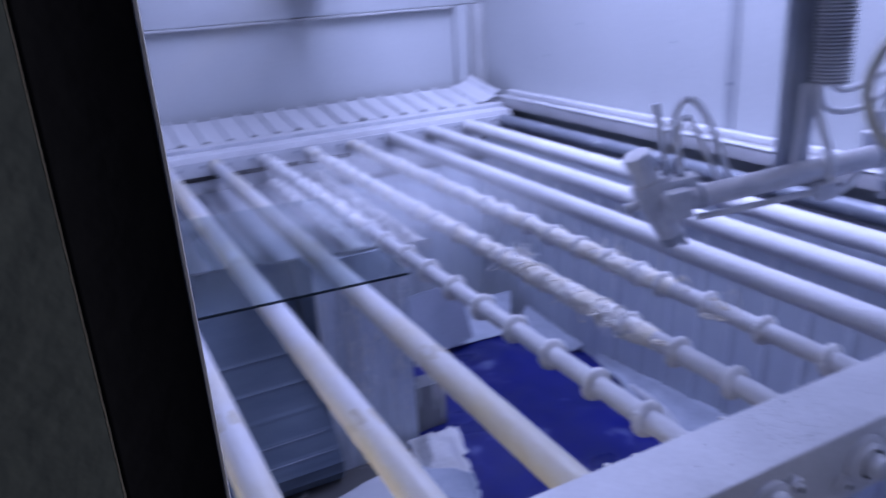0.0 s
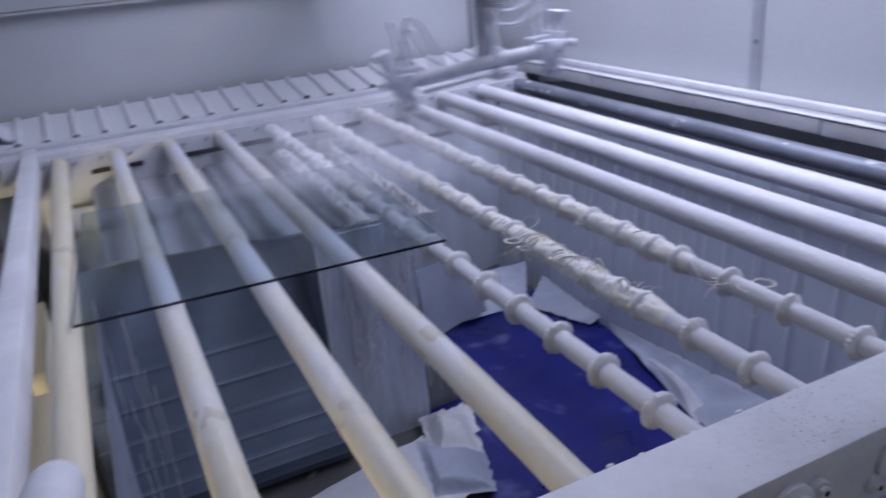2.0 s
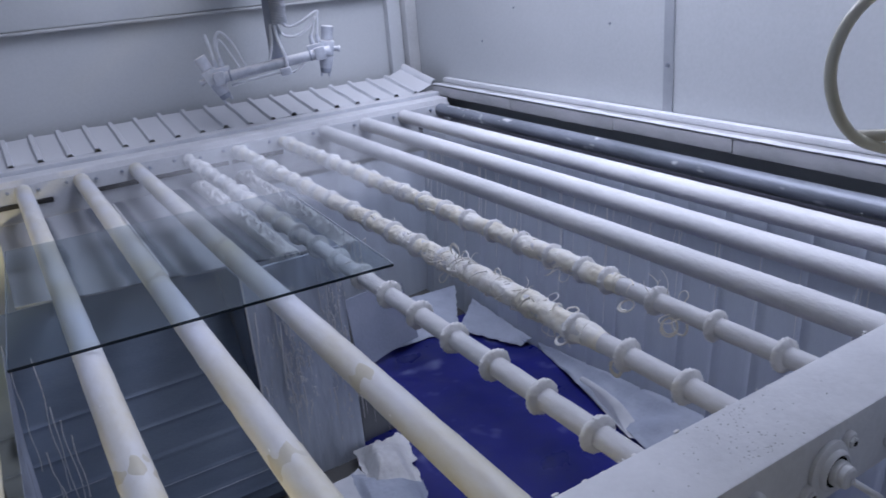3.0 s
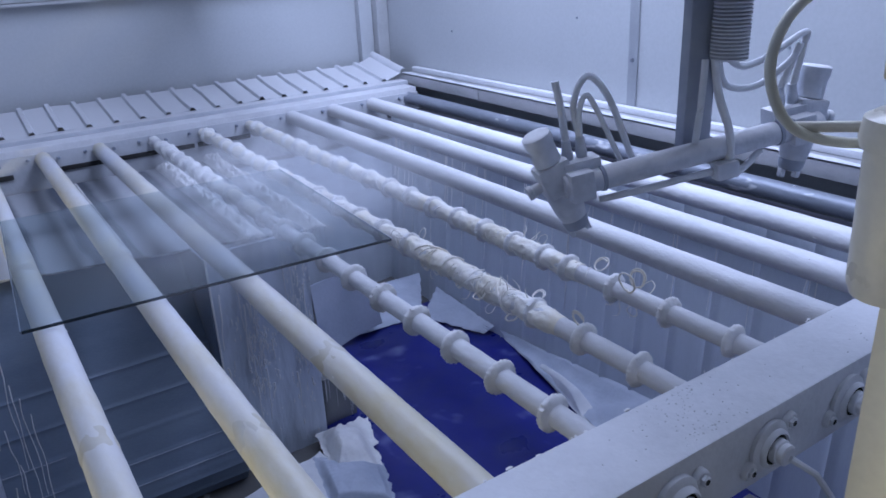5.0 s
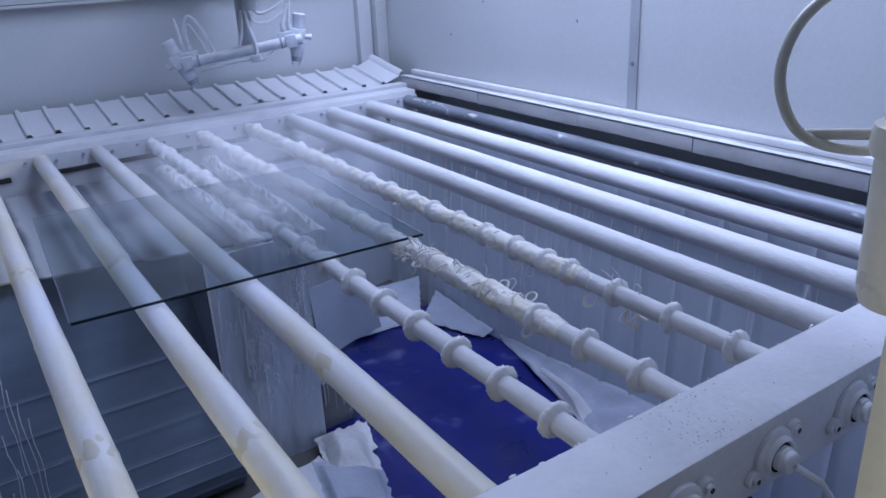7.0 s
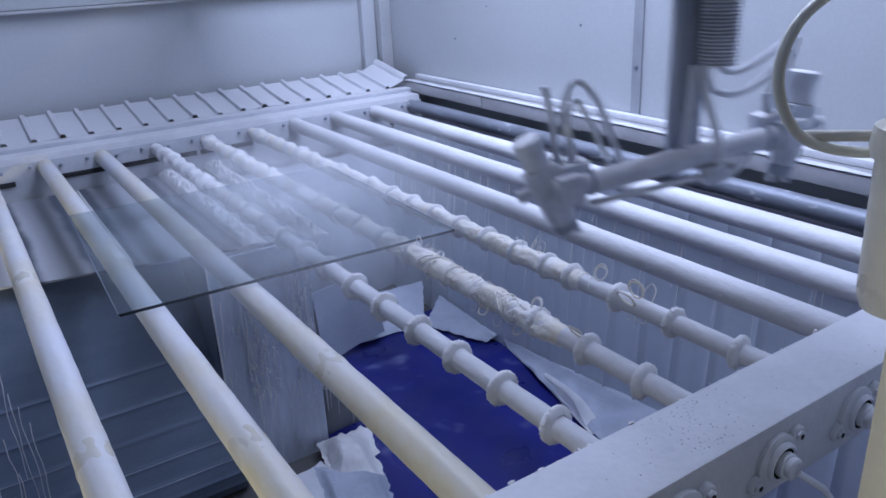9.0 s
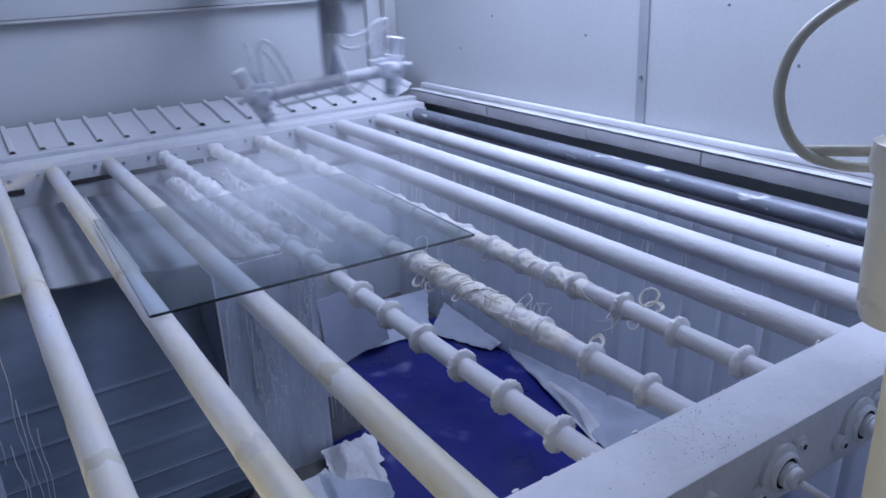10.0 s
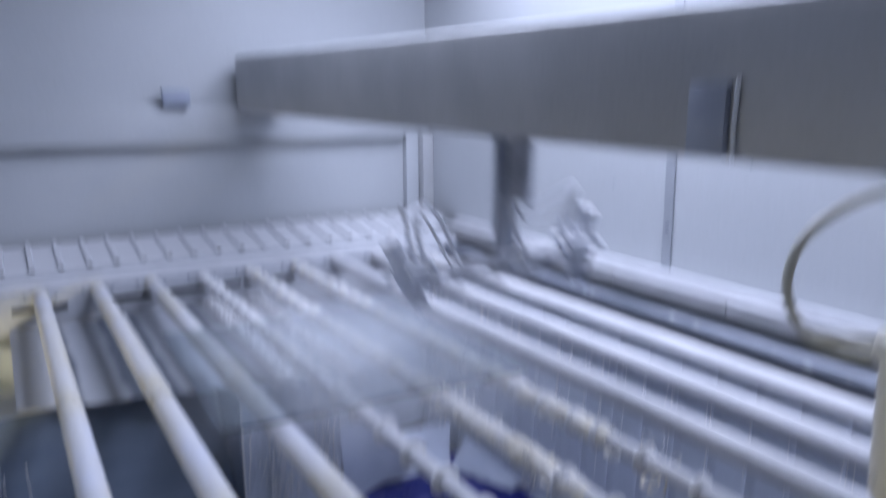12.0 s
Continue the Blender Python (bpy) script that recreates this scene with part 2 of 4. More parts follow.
def mist_material():
    """Thin spray that fades out from its middle."""
    m = bpy.data.materials.new("paint_mist")
    m.use_nodes = True
    nt = m.node_tree
    nt.nodes.remove(nt.nodes["Principled BSDF"])
    out = nt.nodes["Material Output"]
    tr, df, mx = (nt.nodes.new(k) for k in ("ShaderNodeBsdfTransparent", "ShaderNodeBsdfDiffuse", "ShaderNodeMixShader"))
    df.inputs[0].default_value = (0.85, 0.87, 0.92, 1)
    co, ln, no, mr, mu = (nt.nodes.new(k) for k in ("ShaderNodeTexCoord", "ShaderNodeVectorMath", "ShaderNodeTexNoise", "ShaderNodeMapRange", "ShaderNodeMath"))
    ln.operation = "LENGTH"
    nt.links.new(co.outputs["Object"], ln.inputs[0])
    mr.inputs["From Min"].default_value, mr.inputs["From Max"].default_value = 0.05, 0.52
    mr.inputs["To Min"].default_value, mr.inputs["To Max"].default_value = 1.0, 0.0
    mr.interpolation_type = "SMOOTHSTEP"
    nt.links.new(ln.outputs["Value"], mr.inputs["Value"])
    no.inputs["Scale"].default_value, no.inputs["Detail"].default_value = 5.0, 4.0
    nt.links.new(co.outputs["Object"], no.inputs["Vector"])
    mu.operation = "MULTIPLY"
    nt.links.new(mr.outputs["Result"], mu.inputs[0])
    nt.links.new(no.outputs["Fac"], mu.inputs[1])
    sc = nt.nodes.new("ShaderNodeMath")
    sc.operation = "MULTIPLY"
    sc.inputs[1].default_value = 0.33
    nt.links.new(mu.outputs[0], sc.inputs[0])
    nt.links.new(sc.outputs[0], mx.inputs[0])
    nt.links.new(tr.outputs[0], mx.inputs[1])
    nt.links.new(df.outputs[0], mx.inputs[2])
    nt.links.new(mx.outputs[0], out.inputs[0])
    return m


M_mist = mist_material()


# ---- mesh helpers ----
def finish(bm, smooth=40):
    bmesh.ops.recalc_face_normals(bm, faces=bm.faces)
    me = bpy.data.meshes.new("mesh")
    bm.to_mesh(me)
    bm.free()
    for p in me.polygons:
        p.use_smooth = True
    me.set_sharp_from_angle(angle=radians(smooth))
    return me


def part(name, bm, mat, parent=None, label="", m=None):
    me = finish(bm)
    me.materials.append(mat)
    ob = new(name, me)
    if parent:
        ob.parent = parent
    if m is not None:
        ob.matrix_basis = m
    if label:
        ob["label"] = label
    return ob


def shared(name, me, parent, m):
    ob = new(name, me)
    ob.parent = parent
    ob.matrix_basis = m
    return ob


def thing(name, m, label, category, group="", kind=""):
    ob = new(name)
    ob.empty_display_size = 0.05
    ob.matrix_basis = m
    return tagged(ob, label, category, group, kind)


def box(bm, lo, hi, bevel=0.0, m=None):
    r = bmesh.ops.create_cube(bm, size=1.0)
    for v in r["verts"]:
        v.co = Vector([l + (c + 0.5) * (h - l) for c, l, h in zip(v.co, lo, hi)])
    if bevel:
        es = list({e for v in r["verts"] for e in v.link_edges})
        r2 = bmesh.ops.bevel(bm, geom=es, offset=bevel, segments=2, affect="EDGES", profile=0.6)
        vs = {v for f in r2["faces"] for v in f.verts}
    else:
        vs = set(r["verts"])
    if m is not None:
        bmesh.ops.transform(bm, matrix=m, verts=[v for v in vs if v.is_valid])
    return bm


def lathe(bm, rows, axis="y", n=20, m=None, cap=True, wob=0.0, seed=0.0):
    """Rings of (place along the axis, radius), joined into a turned body."""
    loops = []
    for a, r in rows:
        ring = []
        for k in range(n):
            t = 2 * math.pi * k / n
            rr = r
            if wob:
                rr += wob * noise.noise(Vector((math.cos(t) * 2 + seed, math.sin(t) * 2, a * 30 + seed * 3)))
            c, s = rr * math.cos(t), rr * math.sin(t)
            co = {"y": (c, a, s), "x": (a, c, s), "z": (c, s, a)}[axis]
            ring.append(bm.verts.new(Vector(co) if m is None else m @ Vector(co)))
        loops.append(ring)
    for p, q in zip(loops, loops[1:]):
        for k in range(n):
            bm.faces.new((p[k], p[(k + 1) % n], q[(k + 1) % n], q[k]))
    if cap:
        bm.faces.new(loops[0])
        bm.faces.new(list(reversed(loops[-1])))
    return bm


def sweep(bm, pts, r, n=8, taper=1.0):
    """A round cord along points."""
    pts = [Vector(p) for p in pts]
    up, loops = Vector((0.31, 0.17, 0.93)), []
    for i, p in enumerate(pts):
        d = (pts[min(i + 1, len(pts) - 1)] - pts[max(i - 1, 0)]).normalized()
        u = d.cross(up)
        u = u.normalized() if u.length > 1e-4 else d.orthogonal().normalized()
        w = d.cross(u)
        rad = r * (1 + (taper - 1) * i / max(1, len(pts) - 1))
        loops.append([bm.verts.new(p + rad * (math.cos(2 * math.pi * k / n) * u + math.sin(2 * math.pi * k / n) * w)) for k in range(n)])
    for p, q in zip(loops, loops[1:]):
        for k in range(n):
            bm.faces.new((p[k], p[(k + 1) % n], q[(k + 1) % n], q[k]))
    bm.faces.new(loops[0])
    bm.faces.new(list(reversed(loops[-1])))
    return bm


def curve_points(ctrl, n=24):
    """Catmull-Rom through control points."""
    c = [Vector(p) for p in ctrl]
    c = [2 * c[0] - c[1]] + c + [2 * c[-1] - c[-2]]
    out = []
    for i in range(1, len(c) - 2):
        for k in range(n):
            t = k / n
            a, b, d, e = c[i - 1:i + 3]
            out.append(0.5 * (2 * b + (d - a) * t + (2 * a - 5 * b + 4 * d - e) * t * t + (3 * b - a - 3 * d + e) * t ** 3))
    return out + [c[-2]]


def grid(bm, nu, nv, f, thick=0.0):
    """A sheet of points f(u, v), u and v from 0 to 1; thick gives it a back."""
    vs = [[bm.verts.new(f(i / nu, j / nv)) for j in range(nv + 1)] for i in range(nu + 1)]
    fs = [bm.faces.new((vs[i][j], vs[i + 1][j], vs[i + 1][j + 1], vs[i][j + 1])) for i in range(nu) for j in range(nv)]
    if thick:
        for f in fs:
            f.normal_update()
        back = []
        for row in vs:
            for p in row:
                p.normal_update()
            back.append([bm.verts.new(p.co - p.normal * thick) for p in row])
        for i in range(nu):
            for j in range(nv):
                bm.faces.new((back[i][j + 1], back[i + 1][j + 1], back[i + 1][j], back[i][j]))
        rim = [(i, 0) for i in range(nu)] + [(nu, j) for j in range(nv)] + [(i, nv) for i in range(nu, 0, -1)] + [(0, j) for j in range(nv, 0, -1)]
        for (i, j), (k, l) in zip(rim, rim[1:] + rim[:1]):
            bm.faces.new((vs[i][j], back[i][j], back[k][l], vs[k][l]))
    return bm


def slab(name, lo, hi, mat, label="", category="", bevel=0.0, kind="structure"):
    return tagged(part(name, box(bmesh.new(), lo, hi, bevel), mat), label, category, kind=kind)


# ---- the booth ----
FARW, RIGHTW, LEFTW, NEARW, TOP = 3.12, 1.77, -0.645, -0.36, 1.65
slab("floor", (-4, -4, FLOOR - 0.1), (4.5, 4.5, FLOOR), M_floor, "dark paint-stained concrete floor under the conveyor", "floor")
slab("wall_far", (LEFTW - 0.06, FARW, FLOOR), (RIGHTW + 0.06, FARW + 0.06, TOP), M_wall, "pale grey sheet-metal booth wall behind the conveyor", "wall")
slab("wall_right", (RIGHTW, NEARW, FLOOR), (RIGHTW + 0.06, FARW, TOP), M_wall, "pale grey sheet-metal booth wall, brightly lit", "wall")
slab("wall_left_1", (LEFTW - 0.05, NEARW, -0.10), (LEFTW, FARW, TOP), M_wall, "pale grey sheet-metal booth wall beside the conveyor", "wall")
slab("wall_left_2", (LEFTW - 0.05, NEARW, FLOOR), (LEFTW, FARW, -0.42), M_wall, "pale grey lower booth wall under the infeed slot", "wall")
slab("ceiling", (LEFTW - 0.06, NEARW, TOP), (RIGHTW + 0.06, FARW + 0.06, TOP + 0.05), M_wall, "pale grey booth ceiling", "ceiling")
OPL, OPR = -0.312, 0.545
slab("wall_near_1", (LEFTW - 0.5, -0.4075, FLOOR), (-0.352, -0.4000, TOP), M_olive, "grey-green booth wall beside the opening, shade put into its colour", "wall")
slab("wall_near_2", (OPR, NEARW + 0.1, FLOOR), (RIGHTW + 0.06, NEARW + 0.12, TOP), M_wall, "pale grey booth wall beside the opening", "wall")
slab("wall_near_3", (OPL, NEARW - 0.02, 1.30), (OPR, NEARW, TOP), M_wall, "pale grey booth wall over the opening", "wall")
# Added lining; like wall_near_2 its pale inner face bounces light onto the rail.
slab("wall_near_4", (LEFTW, NEARW - 0.032, FLOOR), (-0.357, NEARW - 0.020, TOP), M_wall, "unseen pale grey lining added to bounce light inside the booth", "wall")
slab("gasket", (-0.3515, -0.4075, FLOOR), (-0.3245, -0.4000, TOP), M_gasket, "black rubber door gasket beside the booth opening", "gasket", bevel=0.002)
slab("post_left", (-0.355, -0.3990, FLOOR), (-0.3225, -0.3925, TOP), M_cream, "cream enamelled steel door post of the booth opening", "post", bevel=0.002)
slab("post_right", (0.412, -0.3225, FLOOR), (0.525, -0.2385, 0.60), M_cream, "cream enamelled steel post beside the opening", "post", bevel=0.004)

# unseen near-black walls added round the booth; they block and absorb outside light
slab("light_block_wall_1", (-4, -4, FLOOR), (-3.9, 4.5, 2.4), M_dark, "unseen near-black wall added outside the booth to keep it dim", "wall")
slab("light_block_wall_2", (-4, -4, FLOOR), (4.5, -3.9, 2.4), M_dark, "unseen near-black wall added outside the booth to keep it dim", "wall")

# folded trims and posts of the booth
slab("trim_far", (LEFTW, FARW - 0.05, 0.535), (RIGHTW - 0.004, FARW - 0.002, 0.70), M_wall, "pale grey folded steel beam along the booth wall", "beam", 0.004)
slab("trim_far_lip", (LEFTW, FARW - 0.056, 0.52), (1.60, FARW - 0.003, 0.533), M_trim, "grey folded lip under the wall beam", "trim", 0.002)
slab("trim_corner_1", (1.625, FARW - 0.045, 0.0), (1.70, FARW - 0.001, 0.533), M_wall, "grey folded steel corner post", "post", 0.004)
slab("trim_corner_2", (1.704, FARW - 0.09, 0.0), (RIGHTW - 0.002, FARW - 0.004, 0.533), M_trim, "grey folded steel corner post", "post", 0.004)
slab("trim_block", (0.38, FARW - 0.09, 0.70), (0.50, FARW - 0.05, 0.77), M_post, "dark grey bracket on the wall beam", "bracket", 0.004)

seam = tagged(slab("trim_seam", (RIGHTW - 0.007, 1.311, 0.095), (RIGHTW - 0.001, 1.353, TOP), M_seam, bevel=0.002), "grey cover strip with screws over a wall seam", "strip")
for z in (0.272, 0.60, 0.93):
    part("screw", lathe(bmesh.new(), [(-0.006, 0.007), (-0.001, 0.008), (0.003, 0.006)], "x", 10, Matrix.Translation((RIGHTW - 0.006, 1.332, z))), M_steel, seam)
for y, z in ((1.62, 0.40), (0.75, 0.36), (1.0, 0.52), (2.2, 0.45), (2.45, 0.30)):
    tagged(part("wall_screw", lathe(bmesh.new(), [(-0.004, 0.004), (0.0, 0.005)], "x", 8, Matrix.Translation((RIGHTW, y, z))), M_steel), "small screw head in the pale booth wall", "screw", "wall screws")


def corrugated(bm, x0, x1, y0, y1, z0, z1, pitch, rise, rib, nv=6, wave=0.0, curl=0.0):
    """A roof sheet with ribs along y; wave dents its front edge, curl turns its last ribs up."""
    xs = []
    x = x0
    while x < x1 - 1e-6:
        for d, h in ((0, 0), (pitch - 2 * rib, 0), (pitch - 1.6 * rib, rise), (pitch - 0.5 * rib, rise)):
            if x + d <= x1:
                xs.append((x + d, h))
        x += pitch
    rows = []
    for x, h in xs:
        row = []
        for j in range(nv + 1):
            v = j / nv
            n = wave * noise.noise(Vector((x * 6, v * 2, 3.1))) 
            up = curl * max(0.0, (x - (x1 - 0.20)) / 0.20) ** 2
            row.append(bm.verts.new((x, y0 + v * (y1 - y0) + n * (1 - v) * 3, z0 + v * (z1 - z0) + h + n + up)))
        rows.append(row)
    fs = [bm.faces.new((p[j], q[j], q[j + 1], p[j + 1])) for p, q in zip(rows, rows[1:]) for j in range(nv)]
    bmesh.ops.recalc_face_normals(bm, faces=fs)
    bmesh.ops.solidify(bm, geom=fs, thickness=0.002)
    return bm


far_sheet = tagged(part("roof_sheet", corrugated(bmesh.new(), -0.62, 1.765, 2.765, 3.07, 0.060, 0.112, 0.105, 0.013, 0.014, 10, 0.008, 0.125), M_sheet),
                   "white-sprayed corrugated roof sheet behind the far rail, one end curled up", "metal sheet")
part("fold", grid(bmesh.new(), 8, 2, lambda u, v: Vector((-0.63 + 0.1 * u, 2.80 + 0.16 * v, 0.085 + 0.045 * math.sin(u * 5) * (1 - u) + 0.02 * v)), 0.002), M_sheet, far_sheet)
slab("sheet_support", (-0.60, 2.90, -0.10), (1.70, 2.94, 0.066), M_trim, "grey steel bar carrying the roof sheet", "bar")

# ledge on the bright side: a folded top with a torn tape edge below it
# The top takes the darker lip grey for the strip of shade on it.
ledge = tagged(slab("ledge_right", (1.69, -0.1, 0.075), (RIGHTW - 0.003, 2.77, 0.090), M_lip, bevel=0.003), "white-sprayed steel ledge along the booth wall", "ledge")
for k, (y0, y1) in enumerate(((-0.1, 0.42), (0.423, 0.98), (0.983, 1.50), (1.503, 2.12), (2.123, 2.77))):
    part("lip", box(bmesh.new(), (1.669 + 0.0015 * (k % 2), y0, 0.038 + 0.002 * (k % 3)), (1.6885, y1, 0.0865), 0.002), M_lip, ledge, "grimy grey-green lip")
part("flashing", box(bmesh.new(), (1.735, -0.1, 0.091), (RIGHTW - 0.004, 2.77, 0.113), 0.004), M_rail, ledge, "white flashing along the wall")
bm = bmesh.new()
grid(bm, 90, 3, lambda u, v: Vector((1.6665 + (0.030 + 0.016 * noise.noise(Vector((u * 34, 0, 1))) + 0.006 * noise.noise(Vector((u * 140, 0, 5)))) * v, -0.1 + 2.86 * u, 0.0925 + 0.0012 * noise.noise(Vector((u * 60, v * 3, 1))))), 0.0012)
part("tape", bm, M_cloth, ledge, "torn white masking tape")
# Dark plate added to stand for the shaded gap behind the last roller.
slab("gap_shade_right", (1.474, 0.09, -0.075), (1.668, 2.59, -0.060), M_gap_shade, "dark strip added as the shade in the gap between the last roller and the ledge", "apron")
slab("ledge_left", (LEFTW, 0.0, -0.17), (-0.585, 2.75, -0.12), M_trim, "grey gutter ledge between booth wall and conveyor", "ledge", 0.003)
lp = tagged(slab("trim_left_post", (LEFTW, 2.05, -0.12), (LEFTW + 0.045, 2.10, TOP), M_angle, bevel=0.002), "grey angle-steel post with bolts on the booth wall", "post")
part("flange", box(bmesh.new(), (LEFTW, 2.10, -0.12), (LEFTW + 0.006, 2.20, TOP)), M_angle, lp)
for z in (-0.03, 0.01):
    part("bolt", lathe(bmesh.new(), [(0.0, 0.008), (0.006, 0.007)], "x", 8, Matrix.Translation((LEFTW + 0.045, 2.075, z))), M_steel, lp)

# ---- conveyor frame ----
frame_top = thing("conveyor_frame", pose(0, 0, 0), "white-sprayed welded steel conveyor frame with paint specks", "frame")
part("near_rail", box(bmesh.new(), (-0.62, -0.036, -0.075), (1.66, 0.088, 0.05), 0.011), M_rail, frame_top)
part("far_rail", box(bmesh.new(), (-0.60, 2.608, -0.055), (1.655, 2.705, 0.045), 0.006), M_rail, frame_top)
part("far_plate", box(bmesh.new(), (-0.50, 2.595, -0.16), (1.655, 2.604, 0.022), 0.001), M_sheet, frame_top)
part("rail_cap", box(bmesh.new(), (-0.60, 2.706, 0.02), (1.69, 2.775, 0.060), 0.004), M_sheet, frame_top)
part("left_rail", box(bmesh.new(), (-0.516, 0.090, -0.02), (-0.464, 2.68, 0.062), 0.006), M_rail, frame_top)
for x in (0.66, 1.10, -0.50):
    part("leg", box(bmesh.new(), (x, 2.62, FLOOR), (x + 0.05, 2.67, -0.056), 0.004), M_sheet, frame_top)
for x in (-0.55, 1.2):
    part("leg", box(bmesh.new(), (x, 0.01, FLOOR), (x + 0.06, 0.07, -0.056), 0.004), M_rail, frame_top)
for x0, x1 in ((-0.30, -0.11), (0.035, 0.56), (0.575, 0.80)):
    part("slot", box(bmesh.new(), (x0, 2.588, -0.056), (x1, 2.594, -0.038), 0.001), M_black, frame_top, "dark slot along the far plate")
nut = finish(lathe(bmesh.new(), [(-0.009, 0.0055), (-0.003, 0.0070), (0.0, 0.0075)], "y", 6))
nut.materials.append(M_post)
for i in range(-2, 9):
    for dx, dz in ((-0.052, 0.004), (0.052, -0.004)):
        shared("bolt", nut, frame_top, pose(i * PITCH + dx, 2.594, dz))
# flecks of dried paint on the near rail
rng = random.Random(4)
bm = bmesh.new()
for k in range(130):
    x, y = rng.gauss(0.50, 0.05) if k < 115 else rng.uniform(0.3, 1.0), rng.uniform(-0.022, 0.075)
    s = rng.uniform(0.0005, 0.0014)
    bmesh.ops.create_icosphere(bm, subdivisions=1, radius=s, matrix=Matrix.Translation((x, y, 0.0503)) @ Matrix.Diagonal((1, rng.uniform(0.6, 1.5), 0.5, 1)))
part("paint_flecks", bm, M_trim, frame_top, "dark dried flecks")["kind"] = "stuff"
bm = bmesh.new()
for k in range(50):
    y = rng.uniform(0.086, 0.0895)
    x = rng.uniform(0.15, 1.5)
    bmesh.ops.create_icosphere(bm, subdivisions=1, radius=rng.uniform(0.001, 0.003), matrix=Matrix.Translation((x, y, rng.uniform(0.038, 0.05))) @ Matrix.Diagonal((rng.uniform(1, 3), 1, 0.7, 1)))
part("paint_crust", bm, M_paint, frame_top, "lumps of dried white paint")["kind"] = "stuff"


# ---- flange bearings on the near rail ----
def flange_bearing():
    b = thing("flange_bearing", pose(0, 0, 0), "white-sprayed two-bolt flange bearing on the conveyor rail", "bearing", "flange bearings")
    part("housing", lathe(bmesh.new(), [(0.0, 0.037), (-0.009, 0.037), (-0.014, 0.032), (-0.016, 0.026)], n=30), M_rail, b)
    for sx in (-1, 1):
        part("ear", lathe(bmesh.new(), [(0.0, 0.0135), (-0.009, 0.0130), (-0.012, 0.0105)], n=18, m=Matrix.Translation((sx * 0.045, 0, 0))), M_rail, b)
    part("hub", lathe(bmesh.new(), [(-0.012, 0.029), (-0.024, 0.027), (-0.027, 0.024), (-0.022, 0.021)], n=24, cap=False), M_rail, b)
    part("seal", lathe(bmesh.new(), [(-0.020, 0.0235), (-0.023, 0.0235), (-0.023, 0.016)], n=24), M_dark, b)
    part("collar", lathe(bmesh.new(), [(-0.020, 0.0175), (-0.036, 0.0175), (-0.038, 0.0155)], n=20), M_rail, b)
    part("shaft_end", lathe(bmesh.new(), [(-0.036, 0.0150), (-0.050, 0.0150), (-0.053, 0.0120)], n=18), M_rail, b)
    for sx in (-1, 1):
        part("bolt", lathe(bmesh.new(), [(-0.010, 0.0080), (-0.017, 0.0080), (-0.019, 0.006)], n=6, m=Matrix.Translation((sx * 0.045, 0, 0))), M_rail, b)
        part("bolt_hole", lathe(bmesh.new(), [(-0.0175, 0.0040), (-0.0200, 0.0040)], n=8, m=Matrix.Translation((sx * 0.045, 0, 0))), M_black, b)
    return b


first = flange_bearing()
first.matrix_basis = pose(0.4, -0.0365, -0.010, 0, -22, 0) @ Matrix.Scale(1.1, 4) @ Matrix.Diagonal((1, 0.8, 1, 1))
for i in (-2, -1, 0, 1, 3, 4, 5, 6):
    copy_thing(first, pose(i * PITCH, -0.0365, -0.010, 0, (-25, -38, -12, -30)[i % 4], 0) @ Matrix.Diagonal((1, 0.75, 1, 1)))
bm = sweep(bmesh.new(), [(0.60, -0.074, -0.012), (0.625, -0.10, -0.035), (0.66, -0.125, -0.10), (0.70, -0.16, -0.25)], 0.005, 8)
tagged(part("air_line", bm, M_hose), "thin white plastic line hanging from a bearing", "hose")
bm = bmesh.new()
vs = [bm.verts.new(v) for v in ((0.44, -0.040, -0.078), (0.565, -0.040, -0.078), (0.60, -0.040, -0.15), (0.44, -0.040, -0.15),
                                (0.44, -0.085, -0.105), (0.555, -0.100, -0.060), (0.60, -0.085, -0.15), (0.44, -0.085, -0.15))]
for f in ((0, 1, 2, 3), (4, 5, 6, 7), (0, 1, 5, 4), (1, 2, 6, 5), (2, 3, 7, 6), (3, 0, 4, 7)):
    bm.faces.new([vs[k] for k in f])
tagged(part("chain_guard", bm, M_rail), "white-sprayed folded guard under the conveyor rail", "guard")


# ---- rollers ----
spinning = []
SPIN = 84.0


def roller(i, label):
    r = thing("roller", pose(i * PITCH, 0, 0), label, "roller", "conveyor rollers")
    spinning.append((r, i))
    return r


def smooth_roller(i, mat, label, rad=0.0285, joint=None, z=0.0):
    r = roller(i, label)
    rng = random.Random(10 + i)
    rows = [(0.10 + 2.49 * k / 60, rad + rng.uniform(-0.0003, 0.0003)) for k in range(61)]
    part("tube", lathe(bmesh.new(), rows, n=28, wob=0.0008, seed=i * 1.7), mat, r)
    for y0, y1 in ((-0.03, 0.10), (2.59, 2.61)):
        part("shaft", lathe(bmesh.new(), [(y0, 0.012), (y1, 0.012)], n=14), M_steel, r)
    if joint:
        for y in joint:
            part("joint_stain", lathe(bmesh.new(), [(y + 0.006 * k - 0.036, rad - 0.0011 + 0.0013 * math.cos(k * 0.262 - 1.57)) for k in range(13)],
                                      n=28, cap=False, wob=0.0020, seed=y), M_stain, r, "brownish stained joint")
    bm = bmesh.new()
    for k in range(12):
        t, y, s = rng.uniform(0, 6.28), rng.uniform(0.2, 2.5), rng.uniform(0.001, 0.0022)
        bmesh.ops.create_icosphere(bm, subdivisions=1, radius=s, matrix=Matrix.Translation((rad * math.cos(t), y, rad * math.sin(t))) @ Matrix.Diagonal((1, rng.uniform(1, 3), 1, 1)))
    part("paint_drops", bm, M_paint, r)["kind"] = "stuff"
    return r


